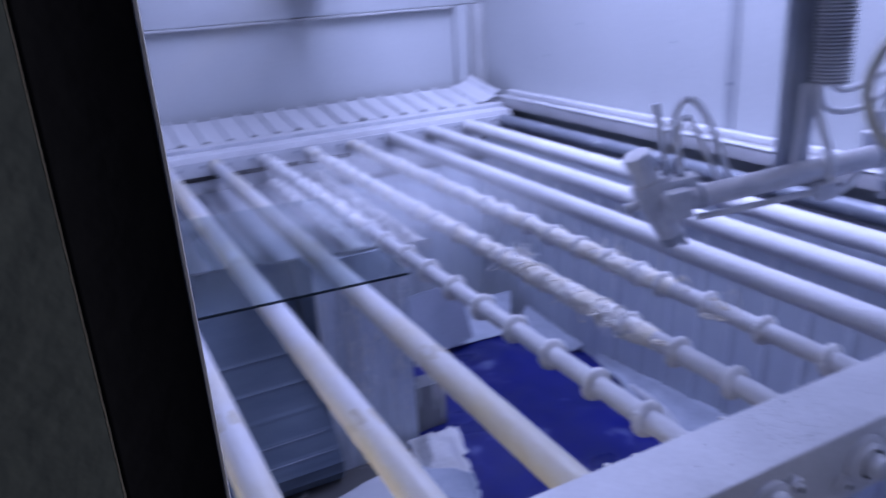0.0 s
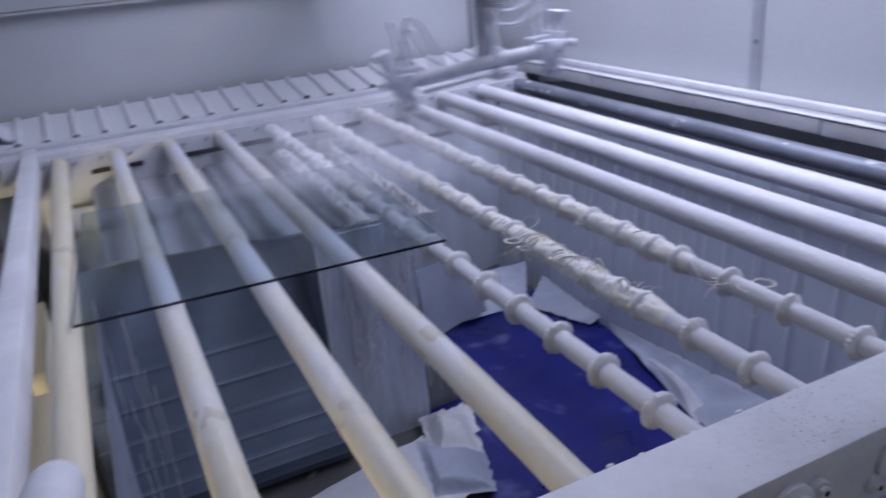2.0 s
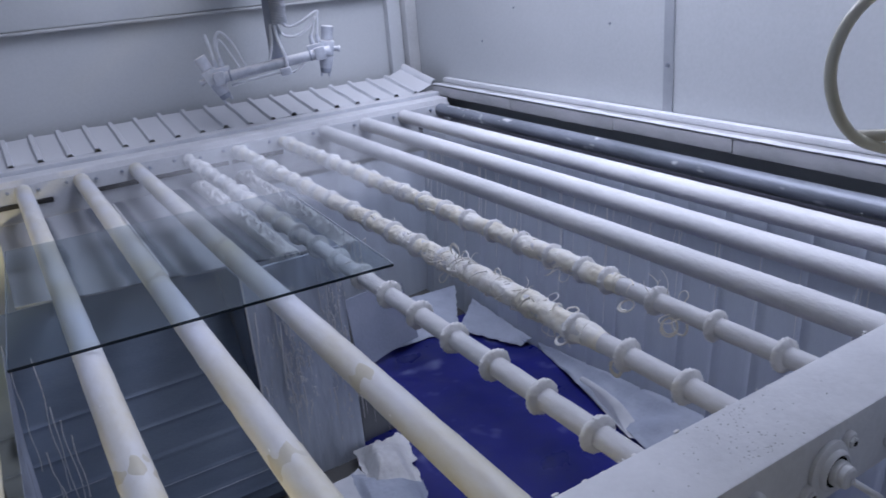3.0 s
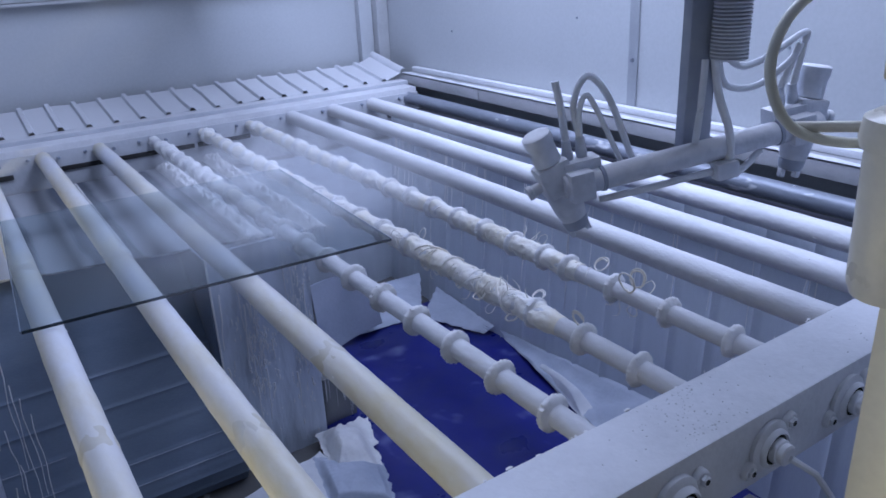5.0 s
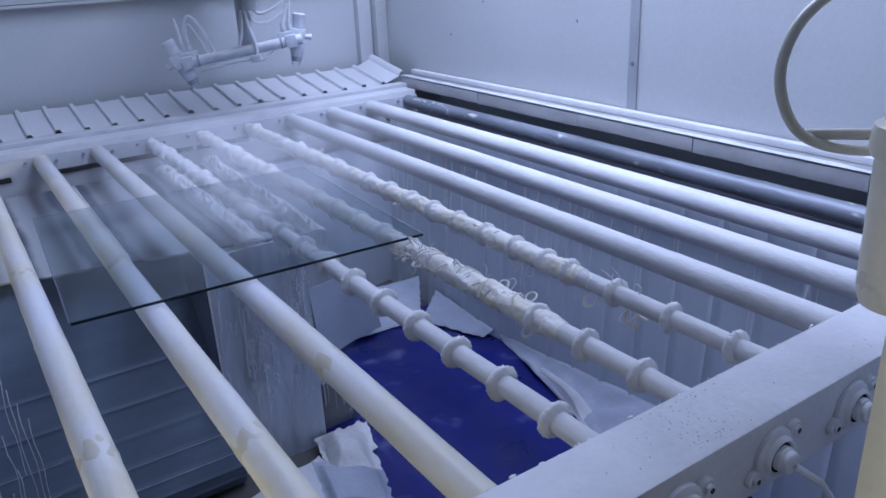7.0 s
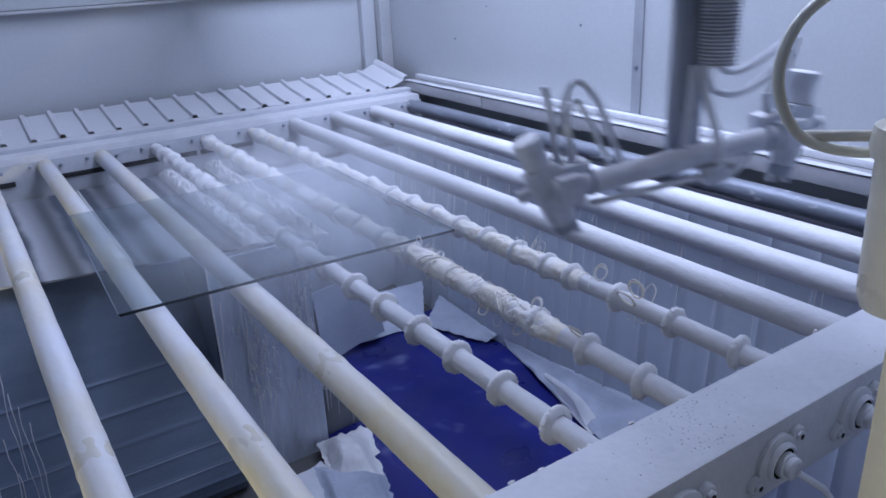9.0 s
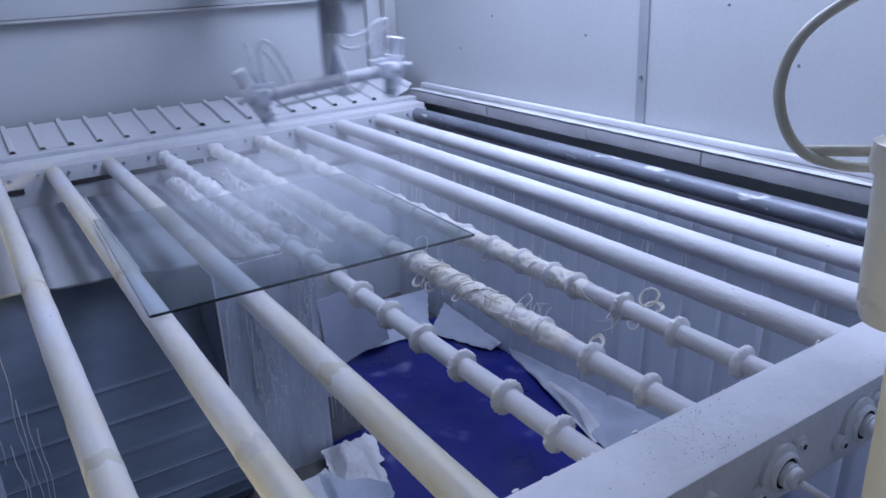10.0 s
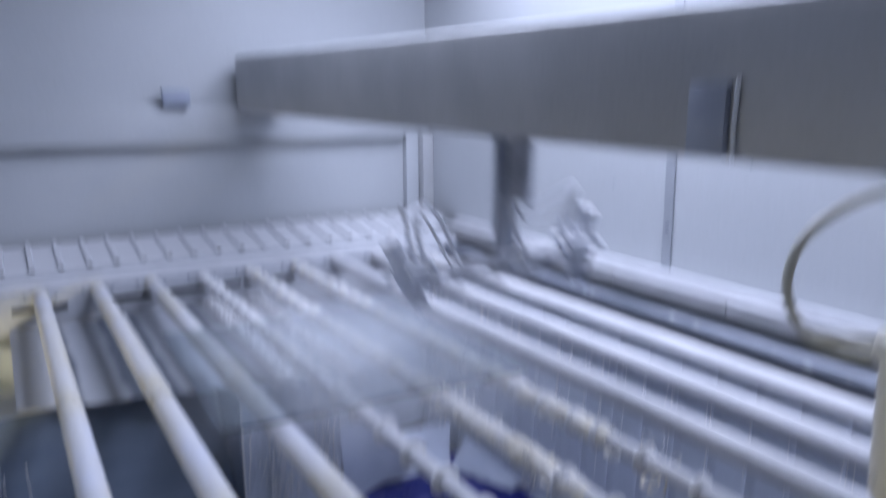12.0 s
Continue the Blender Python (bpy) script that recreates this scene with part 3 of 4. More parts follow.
for i, joint in ((-2, (1.5,)), (-1, (0.53, 1.36)), (0, (0.42, 1.30)), (1, (0.56, 1.42))):
    smooth_roller(i, M_pipe_cream if i == -2 else M_pipe, "cream plastic conveyor roller with stained joints and white overspray", joint=joint)
for i in (5, 6, 7):
    smooth_roller(i, M_pipe_white, "smooth white-sprayed plastic conveyor roller", 0.0295)
smooth_roller(8, M_steel, "dark bare-steel conveyor roller flecked with white paint", 0.0275)


def ring_mesh(seed, out=0.0312):
    """A finely toothed rubber ring, its edge clotted with paint."""
    rng = random.Random(seed)
    n = 44
    bm = bmesh.new()
    loops = []
    for y, r, tooth in ((-0.0105, 0.0195, 0), (-0.008, 0.0235, 0.1), (-0.005, out - 0.001, 0.8), (0.0, out, 1.0), (0.005, out - 0.001, 0.8), (0.008, 0.0235, 0.1), (0.0105, 0.0195, 0)):
        ring = []
        for k in range(n):
            t = 2 * math.pi * k / n
            rr = r + tooth * (0.0011 * (1 if k % 2 else -1) + rng.uniform(-0.0012, 0.0012) + 0.0012 * noise.noise(Vector((math.cos(t) * 2, math.sin(t) * 2, seed))))
            ring.append(bm.verts.new((rr * math.cos(t), y + rng.uniform(-0.0005, 0.0005), rr * math.sin(t))))
        loops.append(ring)
    for p, q in zip(loops, loops[1:]):
        for k in range(n):
            bm.faces.new((p[k], p[(k + 1) % n], q[(k + 1) % n], q[k]))
    me = finish(bm, 60)
    me.materials.append(M_paint)
    return me


RINGS = [ring_mesh(s) for s in range(5)]


def blob_mesh(seed):
    rng = random.Random(seed)
    bm = bmesh.new()
    bmesh.ops.create_icosphere(bm, subdivisions=3, radius=0.0320)
    for v in bm.verts:
        v.co = Vector((v.co.x, v.co.y * 0.80, v.co.z)) * (1 + 0.16 * noise.noise(v.co * 60 + Vector((seed, 0, 0))) + 0.12 * noise.noise(v.co * 170 + Vector((0, seed, 0))))
    me = finish(bm, 60)
    me.materials.append(M_paint)
    return me


BLOBS = [blob_mesh(s) for s in range(4)]


def matted(bm, y0, y1, r, count, seed, cord=0.0017):
    """Lengths of cord slung round a roller at uneven slants, over and under one another."""
    rng = random.Random(seed)
    for c in range(count):
        t, y = rng.uniform(0, 6.28), rng.uniform(y0, y1)
        slant, turns, lift = rng.gauss(0, 0.020), rng.uniform(0.25, 0.7), rng.uniform(-0.005, 0.0)
        pts = []
        for k in range(int(turns * 12) + 2):
            rr = r + lift + 0.0035 * noise.noise(Vector((k * 0.3, c, seed)))
            yy = min(max(y + slant * k / 3 + 0.006 * noise.noise(Vector((k * 0.25, seed, c))), y0), y1)
            pts.append((rr * math.cos(t + k * 0.52), yy, rr * math.sin(t + k * 0.52)))
        sweep(bm, pts, cord * rng.uniform(0.6, 1.3), 6)
    return bm


def strand(bm, rng, y, r, size, loop, t):
    """A loose end or loop of cord that sticks out of the winding."""
    out, side, along = Vector((math.cos(t), 0, math.sin(t))), Vector((-math.sin(t), 0, math.cos(t))), Vector((0, 1, 0))
    base = out * r + along * y
    a, b = rng.uniform(-1, 1), rng.uniform(-1, 1)
    if loop:
        ctrl = [base, base + out * size * 0.7 + along * size * 0.3 * a, base + out * size + along * size * (0.3 * a + 0.5),
                base + out * size * 0.6 + along * size * 0.9 + side * size * 0.3 * b, base + along * size * 0.8]
    else:
        ctrl = [base, base + out * size * 0.5 + side * size * 0.3 * b, base + out * size * 0.8 + along * size * 0.5 * a + side * size * 0.5 * b,
                base + out * size * 0.9 + along * size * a + side * size * 0.5 * b]
    return sweep(bm, curve_points(ctrl, 6), rng.uniform(0.0009, 0.0015), 5, 0.6)


def paste(y0, y1, r, h, seed):
    """A crust of fibre and paint round a roller: lumpy, with fine ridges round it."""
    bm = bmesh.new()
    n, m = 40, int((y1 - y0) / 0.0028)
    loops = []
    for j in range(m + 1):
        y = y0 + (y1 - y0) * j / m
        end = min(1.0, (y - y0) / 0.05, (y1 - y) / 0.05)
        ring = []
        for k in range(n):
            t = 2 * math.pi * k / n
            p = Vector((math.cos(t), y * 26, math.sin(t)))
            lump = 0.55 + 1.0 * noise.noise(p * 0.9 + Vector((seed, 0, 0))) + 0.55 * noise.noise(p * 2.3 + Vector((0, seed, 0)))
            fibre = 0.30 * abs(noise.noise(Vector((math.cos(t) * 1.6, y * 230 + 2.5 * math.sin(t + seed), math.sin(t) * 1.6))))
            rr = r + h * end * max(-0.1, lump + fibre) - 0.0004
            ring.append(bm.verts.new((rr * math.cos(t), y, rr * math.sin(t))))
        loops.append(ring)
    for p, q in zip(loops, loops[1:]):
        for k in range(n):
            bm.faces.new((p[k], p[(k + 1) % n], q[(k + 1) % n], q[k]))
    return bm


def cord_loop(bm, y, r, t, size, turns, seed):
    """A slack ring of cord that stands off the winding."""
    rng = random.Random(seed)
    out, side, along = Vector((math.cos(t), 0, math.sin(t))), Vector((-math.sin(t), 0, math.cos(t))), Vector((0, 1, 0))
    lean, pts, n = rng.uniform(-0.7, 0.7), [], int(14 * turns)
    for k in range(n + 1):
        a = 2 * math.pi * turns * k / n
        grow = size * (1 - 0.22 * k / n)
        flat = out * (r - 0.004 + grow * (1 - math.cos(a)) * 0.55) + along * (y + grow * 0.6 * math.sin(a))
        pts.append(flat + side * (lean * grow * math.sin(0.5 * a) ** 2 + 0.004 * noise.noise(Vector((k * 0.4, seed, 0)))))
    return sweep(bm, pts, rng.uniform(0.0017, 0.0023), 6)


def ring_roller(i, rings, blobs, wraps, hairs, lumps, label, slack=()):
    r = roller(i, label)
    rows = []
    for k in range(201):
        y = 0.10 + 2.49 * k / 200
        thick = max([h * min(1, (y - a) / 0.05, (b - y) / 0.05) for a, b, h in lumps if a < y < b] or [0])
        rows.append((y, 0.0190 + 0.5 * thick * (0.85 + 0.8 * noise.noise(Vector((y * 26, i, 0))) + 0.35 * noise.noise(Vector((y * 75, i, 4))))))
    part("tube", lathe(bmesh.new(), rows, n=26, wob=0.0009, seed=i * 2.3), M_pipe_white, r)
    for y0, y1 in ((-0.03, 0.10), (2.59, 2.61)):
        part("shaft", lathe(bmesh.new(), [(y0, 0.012), (y1, 0.012)], n=14), M_steel, r)
    for k, y in enumerate(rings):
        shared("ring", RINGS[(k + i) % 5], r, pose(0, y, 0, (k * 37 % 7) - 3, k * 50, (k * 23 % 9) - 4))
    for k, y in enumerate(blobs):
        s = 0.86 + 0.22 * ((k * 37 + i * 11) % 10) / 10
        shared("paint_lump", BLOBS[(k + i) % 4], r, pose(0, y, 0, k * 40, k * 70, 0) @ Matrix.Scale(s, 4))
    for k, (y0, y1, rad, turns) in enumerate(wraps):
        for c in range(turns):
            part("cord", matted(bmesh.new(), y0, y1, rad, 1, i * 700 + k * 100 + c), M_cord, r)
    rng = random.Random(70 + i)
    for k, (y0, y1, h) in enumerate(lumps):
        part("paint_crust", paste(y0, y1, 0.0208, h, i * 3.7 + k), M_cord, r, "lumpy crust of paint and fibre")
    for y0, y1, rad, count, size, loops in hairs:
        way = rng.uniform(0, 6.28)
        for k in range(count):
            spread = 0.35 if loops < 0.3 else 2.6
            part("strand", strand(bmesh.new(), rng, rng.uniform(y0, y1), rad, size * rng.uniform(0.4, 1.2), rng.random() < loops, way + rng.gauss(0, spread)), M_cord, r)
    for k, (y, angle, size, turns) in enumerate(slack):
        part("cord_loop", cord_loop(bmesh.new(), y, 0.024, radians(angle), size, turns, i * 40 + k), M_cord, r)
    return r


ring_roller(2, [0.2 + 0.1325 * k for k in range(12)], [1.82 + 0.105 * k for k in range(8)], [(1.0, 1.7, 0.021, 10)], [(0.9, 1.5, 0.02, 4, 0.02, 0.4)], [(1.4, 1.8, 0.002)],
            "white ringed conveyor roller clotted with paint at its far end")
ring_roller(3, [0.207 + 0.135 * k for k in range(3)] + [0.95 + 0.13 * k for k in range(5)], [1.62 + 0.112 * k for k in range(9)],
            [(0.44, 1.0, 0.0262, 34), (0.52, 0.96, 0.0290, 30), (0.98, 1.6, 0.0225, 14)],
            [(0.45, 0.95, 0.027, 9, 0.022, 0.45), (0.86, 0.96, 0.027, 10, 0.036, 0.10), (0.48, 0.58, 0.026, 7, 0.03, 0.15), (0.90, 0.95, 0.028, 2, 0.04, 1.0), (1.0, 1.4, 0.022, 4, 0.015, 0.4)],
            [(0.40, 1.08, 0.0062), (1.06, 1.62, 0.0045), (1.6, 2.58, 0.003)],
            "white ringed conveyor roller matted with paint-soaked cord",
            ((0.9, 75, 0.034, 1.9), (0.85, 92, 0.028, 1.0), (0.74, 60, 0.020, 1.3), (0.49, 219, 0.024, 1.8), (0.36, 225, 0.026, 1.7), (0.62, 330, 0.024, 1.2), (0.87, 150, 0.022, 1.4), (0.52, 20, 0.022, 1.1)))
ring_roller(4, [0.172 + 0.145 * k for k in range(3)] + [0.60, 0.68, 0.79, 0.91, 1.03, 1.15, 1.27, 1.39], [1.52 + 0.108 * k for k in range(10)],
            [(0.52, 1.06, 0.0235, 24), (0.60, 0.90, 0.0255, 10), (1.0, 2.5, 0.0235, 26)],
            [(0.50, 0.95, 0.024, 5, 0.022, 0.6), (0.36, 0.42, 0.02, 2, 0.035, 1.0), (0.74, 0.84, 0.024, 4, 0.03, 0.1), (0.44, 0.48, 0.021, 4, 0.04, 0.1)], [(0.56, 1.1, 0.0050), (1.08, 2.58, 0.0045)],
            "white ringed conveyor roller wound with loose cord loops",
            ((0.52, 250, 0.030, 1.6), (0.41, 255, 0.036, 1.9), (0.41, 316, 0.038, 1.0), (0.92, 120, 0.020, 1.2), (1.3, 200, 0.018, 1.0), (1.9, 60, 0.018, 1.0)))

# ---- the glass pane ----
pane = thing("glass_pane", pose(-0.05, 1.34, 0.033, 0, 0, -3), "clear float-glass pane with a dark front edge riding on the rollers", "glass pane")
gl = part("sheet", box(bmesh.new(), (-0.394, -0.388, 0), (0.394, 0.388, 0.005)), M_glass, pane)
gl.visible_shadow = False
# Same polished edge all round; its brightness per side is set by colour.
part("front_edge", box(bmesh.new(), (-0.394, -0.3915, -0.0004), (0.394, -0.3885, 0.0054)), M_edge, pane, "polished glass edge, coloured dark as its shaded side")
part("trailing_edge", box(bmesh.new(), (-0.3965, -0.388, 0.0005), (-0.3945, 0.388, 0.0045)), M_edge3, pane, "polished glass edge, coloured dim as half in shade")
part("leading_edge", box(bmesh.new(), (0.3945, -0.388, 0.0005), (0.3965, 0.388, 0.0045)), M_edge2, pane, "polished glass edge, coloured pale as its lit side")

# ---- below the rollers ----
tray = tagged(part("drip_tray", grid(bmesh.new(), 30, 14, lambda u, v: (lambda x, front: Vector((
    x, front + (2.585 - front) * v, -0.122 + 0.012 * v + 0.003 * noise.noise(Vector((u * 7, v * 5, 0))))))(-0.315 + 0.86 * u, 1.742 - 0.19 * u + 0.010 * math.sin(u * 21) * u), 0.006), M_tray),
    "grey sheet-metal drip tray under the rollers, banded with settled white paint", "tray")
for x0, x1, y0, h in ((0.078, 0.090, 1.665, 0.006), (0.285, 0.300, 1.625, 0.008), (0.385, 0.460, 1.580, 0.030), (0.572, 0.640, 1.525, 0.036)):
    seed = x0 * 13

    def streak(u, v, x0=x0, x1=x1, y0=y0, h=h, seed=seed):
        edge = 0.0018 * noise.noise(Vector((v * 12, seed, 0)))
        ridge = math.sin(math.pi * u) ** 0.8
        return Vector((x0 + (x1 - x0) * u + edge, y0 + (2.57 - y0) * v + 0.006 * noise.noise(Vector((u * 9, seed, 2))),
                       -0.1225 + 0.012 * v + h * min(1.0, 0.35 + v * 6) * ridge * (0.75 + 0.5 * noise.noise(Vector((u * 4, v * 25, seed))) + 0.55 * noise.noise(Vector((u * 9, v * 70, seed + 3))))))

    part("paint_streak", grid(bmesh.new(), 10, 110, streak, 0.002), M_paint, tray, "ridge of settled white paint")
bm = bmesh.new()
rng = random.Random(21)
for k in range(46):
    u = rng.random()
    x = 0.36 + 0.30 * u
    l = rng.uniform(0.01, 0.06) * (1.4 if 0.3 < u < 0.9 else 0.7)
    y = 1.62 - 0.09 * (x + 0.315) + rng.uniform(-0.006, 0.012) - (0.03 if x > 0.55 else 0)
    sweep(bm, [(x, y, -0.112), (x + rng.uniform(-.003, .003), y, -0.13), (x, y, -0.13 - l)], rng.uniform(0.0015, 0.004), 6, 0.35)
part("paint_drips", bm, M_paint, tray, "fringe of dried paint drips")["kind"] = "stuff"


# sloping corrugated sheet that ends in a rounded foot
RIDGES = (0.40, 0.52, 0.63, 0.73, 0.81, 0.86, 0.90, 0.94)


def slope(u, v):
    ridge = sum(0.0040 * max(0.0, 1 - abs(v - c) / 0.008) for c in RIDGES)
    dy, dz = -0.47, -0.883
    if v < 0.83:
        y, z, ny, nz = 1.76 + dy * 0.82 * v, -0.14 + dz * 0.82 * v, -0.883, 0.47
    else:
        a = (v - 0.83) / 0.17 * 1.9
        ny, nz = -0.883 * math.cos(a) + dy * math.sin(a), 0.47 * math.cos(a) + dz * math.sin(a)
        y, z = 1.76 + dy * 0.6806 + 0.883 * 0.085 + 0.085 * ny, -0.14 + dz * 0.6806 - 0.47 * 0.085 + 0.085 * nz
    bow = ridge + 0.002 * noise.noise(Vector((u * 5, v * 9, 7)))
    return Vector((-0.47 + 0.70 * u + 0.02 * v, y + ny * bow, z + nz * bow))


slope_sheet = tagged(part("slope_sheet", grid(bmesh.new(), 12, 150, slope, 0.003), M_slope), "grey corrugated sheet sloping down down to a rolled foot", "metal sheet")
# Pale cords laid along the ridges stand for their highlights.
for v, u0, u1 in ((0.52, 0.02, 0.20), (0.63, 0.0, 0.34), (0.73, 0.02, 0.30), (0.73, 0.42, 0.95), (0.81, 0.03, 0.42), (0.81, 0.5, 0.98), (0.86, 0.5, 0.97), (0.90, 0.1, 0.6)):
    pts = [slope(u0 + (u1 - u0) * k / 16, v) + Vector((0, -0.0015, 0.0008 * noise.noise(Vector((k * 0.5, v * 30, 0))))) for k in range(17)]
    part("ridge_highlight", sweep(bmesh.new(), pts, 0.0016, 5, 0.5), M_film, slope_sheet, "pale line standing for the highlight along a ridge")
# duct with runs of dried paint
duct = tagged(part("duct", grid(bmesh.new(), 40, 50, lambda u, v: Vector((0.245 + 0.305 * u, 1.5 + 0.004 * noise.noise(Vector((u * 14, v * 2.5, 1)))
              + 0.003 * noise.noise(Vector((u * 50, v * 6, 4))), FLOOR + (0.752) * v)), 0.01), M_duct), "white sheet-metal duct with shiny runs of dried paint", "duct")
part("side", box(bmesh.new(), (0.240, 1.512, FLOOR), (0.247, 1.85, -0.125)), M_slope, duct)
part("far_side", box(bmesh.new(), (0.548, 1.512, FLOOR), (0.555, 1.85, -0.125)), M_slope, duct)
part("corner_bead", sweep(bmesh.new(), [(0.243, 1.497, FLOOR), (0.244, 1.497, -0.5), (0.243, 1.497, -0.108)], 0.003, 6), M_paint, duct)
beads = bmesh.new()
for k in range(120):
    bm = bmesh.new()
    x = 0.25 + 0.295 * min(0.98, max(0.02, rng.gauss(0.36, 0.07) if k % 5 < 2 else rng.gauss(0.86, 0.08) if k % 5 < 4 else rng.random()))
    z1 = rng.uniform(-0.62, -0.12)
    l = rng.uniform(0.008, 0.04) if k % 6 else rng.uniform(0.08, 0.22)
    lean = rng.gauss(0, 0.05)
    pts = [(min(0.547, x + lean * l * j / 6 + 0.004 * noise.noise(Vector((x * 90, j * 0.6, 0)))), 1.4885, z1 - l * j / 6) for j in range(7)]
    sweep(bm, pts, rng.uniform(0.0012, 0.0034), 6, rng.choice((0.3, 0.6, 1.3)))
    for q in range(rng.randint(2, 7)):
        r0 = rng.uniform(0.0010, 0.0030)
        bmesh.ops.create_icosphere(beads, subdivisions=1, radius=r0, matrix=Matrix.Translation(
            (min(0.547, x + rng.gauss(0, 0.008)), 1.4885, z1 - rng.uniform(-0.5, 3.0) * l)) @ Matrix.Diagonal((1, 0.5, rng.uniform(1.5, 5.0), 1)))
    part("paint_run", bm, M_gloss, duct)
part("bead_crust", beads, M_gloss, duct, "glossy beads of dried paint")["kind"] = "stuff"

grate = tagged(part("drip_box", box(bmesh.new(), (0.560, 1.52, -0.835), (0.675, 1.60, -0.65), 0.003), M_angle), "dark box beside the duct hung with white drips", "box")
bm = bmesh.new()
for k in range(15):
    x = 0.563 + rng.uniform(0, 0.108)
    l = rng.uniform(0.04, 0.17)
    sweep(bm, [(x, 1.517, -0.648), (x + rng.uniform(-0.001, 0.001), 1.516, -0.65 - 0.5 * l), (x, 1.517, -0.65 - l)], rng.uniform(0.0008, 0.003), 6, 0.5)
part("drip_fringe", bm, M_paint, grate, "white paint drips")["kind"] = "stuff"
part("foot", box(bmesh.new(), (0.57, 1.53, FLOOR), (0.66, 1.60, -0.836), 0.003), M_slope, grate)
board = tagged(part("leaning_board", grid(bmesh.new(), 10, 10, lambda u, v: Vector((0.757 + 0.275 * u - 0.02 * u * v, 1.96 + 0.06 * v + 0.02 * math.sin(u * 3), FLOOR + 0.02 + 0.07 * u * (1 - v) + 0.300 * v)), 0.006), M_board),
               "white-sprayed board leaning behind the duct", "board")

# back and side curtains of ribbed sheet
bm = bmesh.new()
grid(bm, 60, 3, lambda u, v: Vector((-0.40 + 1.85 * u, 2.52 + 0.012 * max(0, math.sin(u * 60)), FLOOR + (0.70) * v)), 0.002)
tagged(part("back_curtain", bm, M_curtain), "blue-grey ribbed plastic sheet hung behind the basin", "curtain")


def ribbed(u, v):
    y = 0.10 + 2.42 * u
    k = (y / 0.135) % 1.0
    rib = 0.010 * (1 if k < 0.10 else 0)
    return Vector((1.40 + 0.06 * v - rib + 0.006 * noise.noise(Vector((u * 6, v, 0))), y, FLOOR + 0.838 * v))


side = tagged(part("side_curtain", grid(bmesh.new(), 180, 6, ribbed, 0.002), M_curtain), "blue-grey ribbed plastic sheet beside the basin, streaked with drips", "curtain")
bm = bmesh.new()
for k in range(60):
    y = 0.135 * rng.randint(1, 18) + (rng.uniform(-0.01, 0.02) if k % 2 else rng.uniform(-0.06, 0.06))
    l = rng.uniform(0.08, 0.5)
    sweep(bm, [(1.428, y, -0.08), (1.425, y + 0.002, -0.08 - l * 0.5), (1.405, y, -0.08 - l)], rng.uniform(0.001, 0.0026), 5, 0.5)
part("drip_fringe", bm, M_paint, side, "white paint drips")["kind"] = "stuff"

# film hanging beside the first roller
film_sheet = tagged(part("hanging_film", grid(bmesh.new(), 50, 12, lambda u, v: Vector((
    -0.372 - 0.02 * v + 0.010 * math.sin(u * 26) * v + 0.006 * math.sin(u * 57 + 1) * v, 0.30 + 1.40 * u, -0.20 - 0.58 * v)), 0.001), M_film),
    "pale blue plastic film hanging in folds under a roller", "plastic film")
bm = bmesh.new()
for x, y, z0, l in ((-0.31, 1.46, -0.16, 0.40), (-0.30, 1.45, -0.30, 0.42), (-0.285, 1.44, -0.34, 0.30), (-0.335, 1.45, -0.42, 0.2), (-0.36, 1.50, -0.20, 0.30), (-0.325, 1.40, -0.50, 0.26), (-0.27, 1.42, -0.38, 0.40), (-0.345, 1.38, -0.55, 0.22)):
    sweep(bm, [(x + 0.008 * noise.noise(Vector((j * 0.35, x * 40, 0))), y, z0 - l * j / 10) for j in range(11)], 0.0015, 6, 0.6)
tagged(part("paint_strings", bm, M_paint), "white strings of dried paint hanging in the basin", "paint string", kind="stuff")


# ---- basin lined with blue tarp, and the crumpled white sheets round it ----
def tarp(u, v):
    x, y = 0.53 + 0.89 * u, 0.10 + 2.0 * v
    rim = max(0.0, (y - 1.86) / 0.24, (x - 1.27) / 0.15)
    return Vector((x, y, FLOOR + 0.03 + 0.016 * noise.noise(Vector((x * 4, y * 4, 0))) + 0.008 * noise.noise(Vector((x * 11, y * 9, 3))) + 0.015 * rim * rim))


tagged(part("blue_tarp", grid(bmesh.new(), 50, 70, tarp, 0.002), M_blue), "glossy deep blue plastic tarp lining the basin floor, with pale blotches", "tarp")


def crumple(p, amp, s, seed):
    q = Vector((p[0] * s, p[1] * s, seed))
    n = abs(noise.noise(q)) + 0.38 * abs(noise.noise(q * 2.1 + Vector((3, 1, 0)))) + 0.10 * noise.noise(q * 5.1)
    return amp * n


def blanket(name, corners, lift, amp, seed, label, nu=44, nv=44, ragged=0.02, mat=None):
    a, b, c, d = (Vector(p) for p in corners)

    def f(u, v):
        e = min(u, v, 1 - u, 1 - v)
        rag = ragged * max(0, 1 - e * 8)
        p = (a * (1 - u) + b * u) * (1 - v) + (d * (1 - u) + c * u) * v
        p = p + Vector((rag * noise.noise(Vector((u * 9, v * 9, seed))), rag * noise.noise(Vector((u * 9, v * 9, seed + 5))), 0))
        return p + Vector((0, 0, lift * math.sin(math.pi * u) * math.sin(math.pi * v) + crumple((p.x, p.y), amp, 6, seed) * min(1, e * 6 + 0.3)))

    return tagged(part(name, grid(bmesh.new(), nu, nv, f, 0.002), mat or M_cloth), label, "plastic sheet")


Z = FLOOR + 0.05


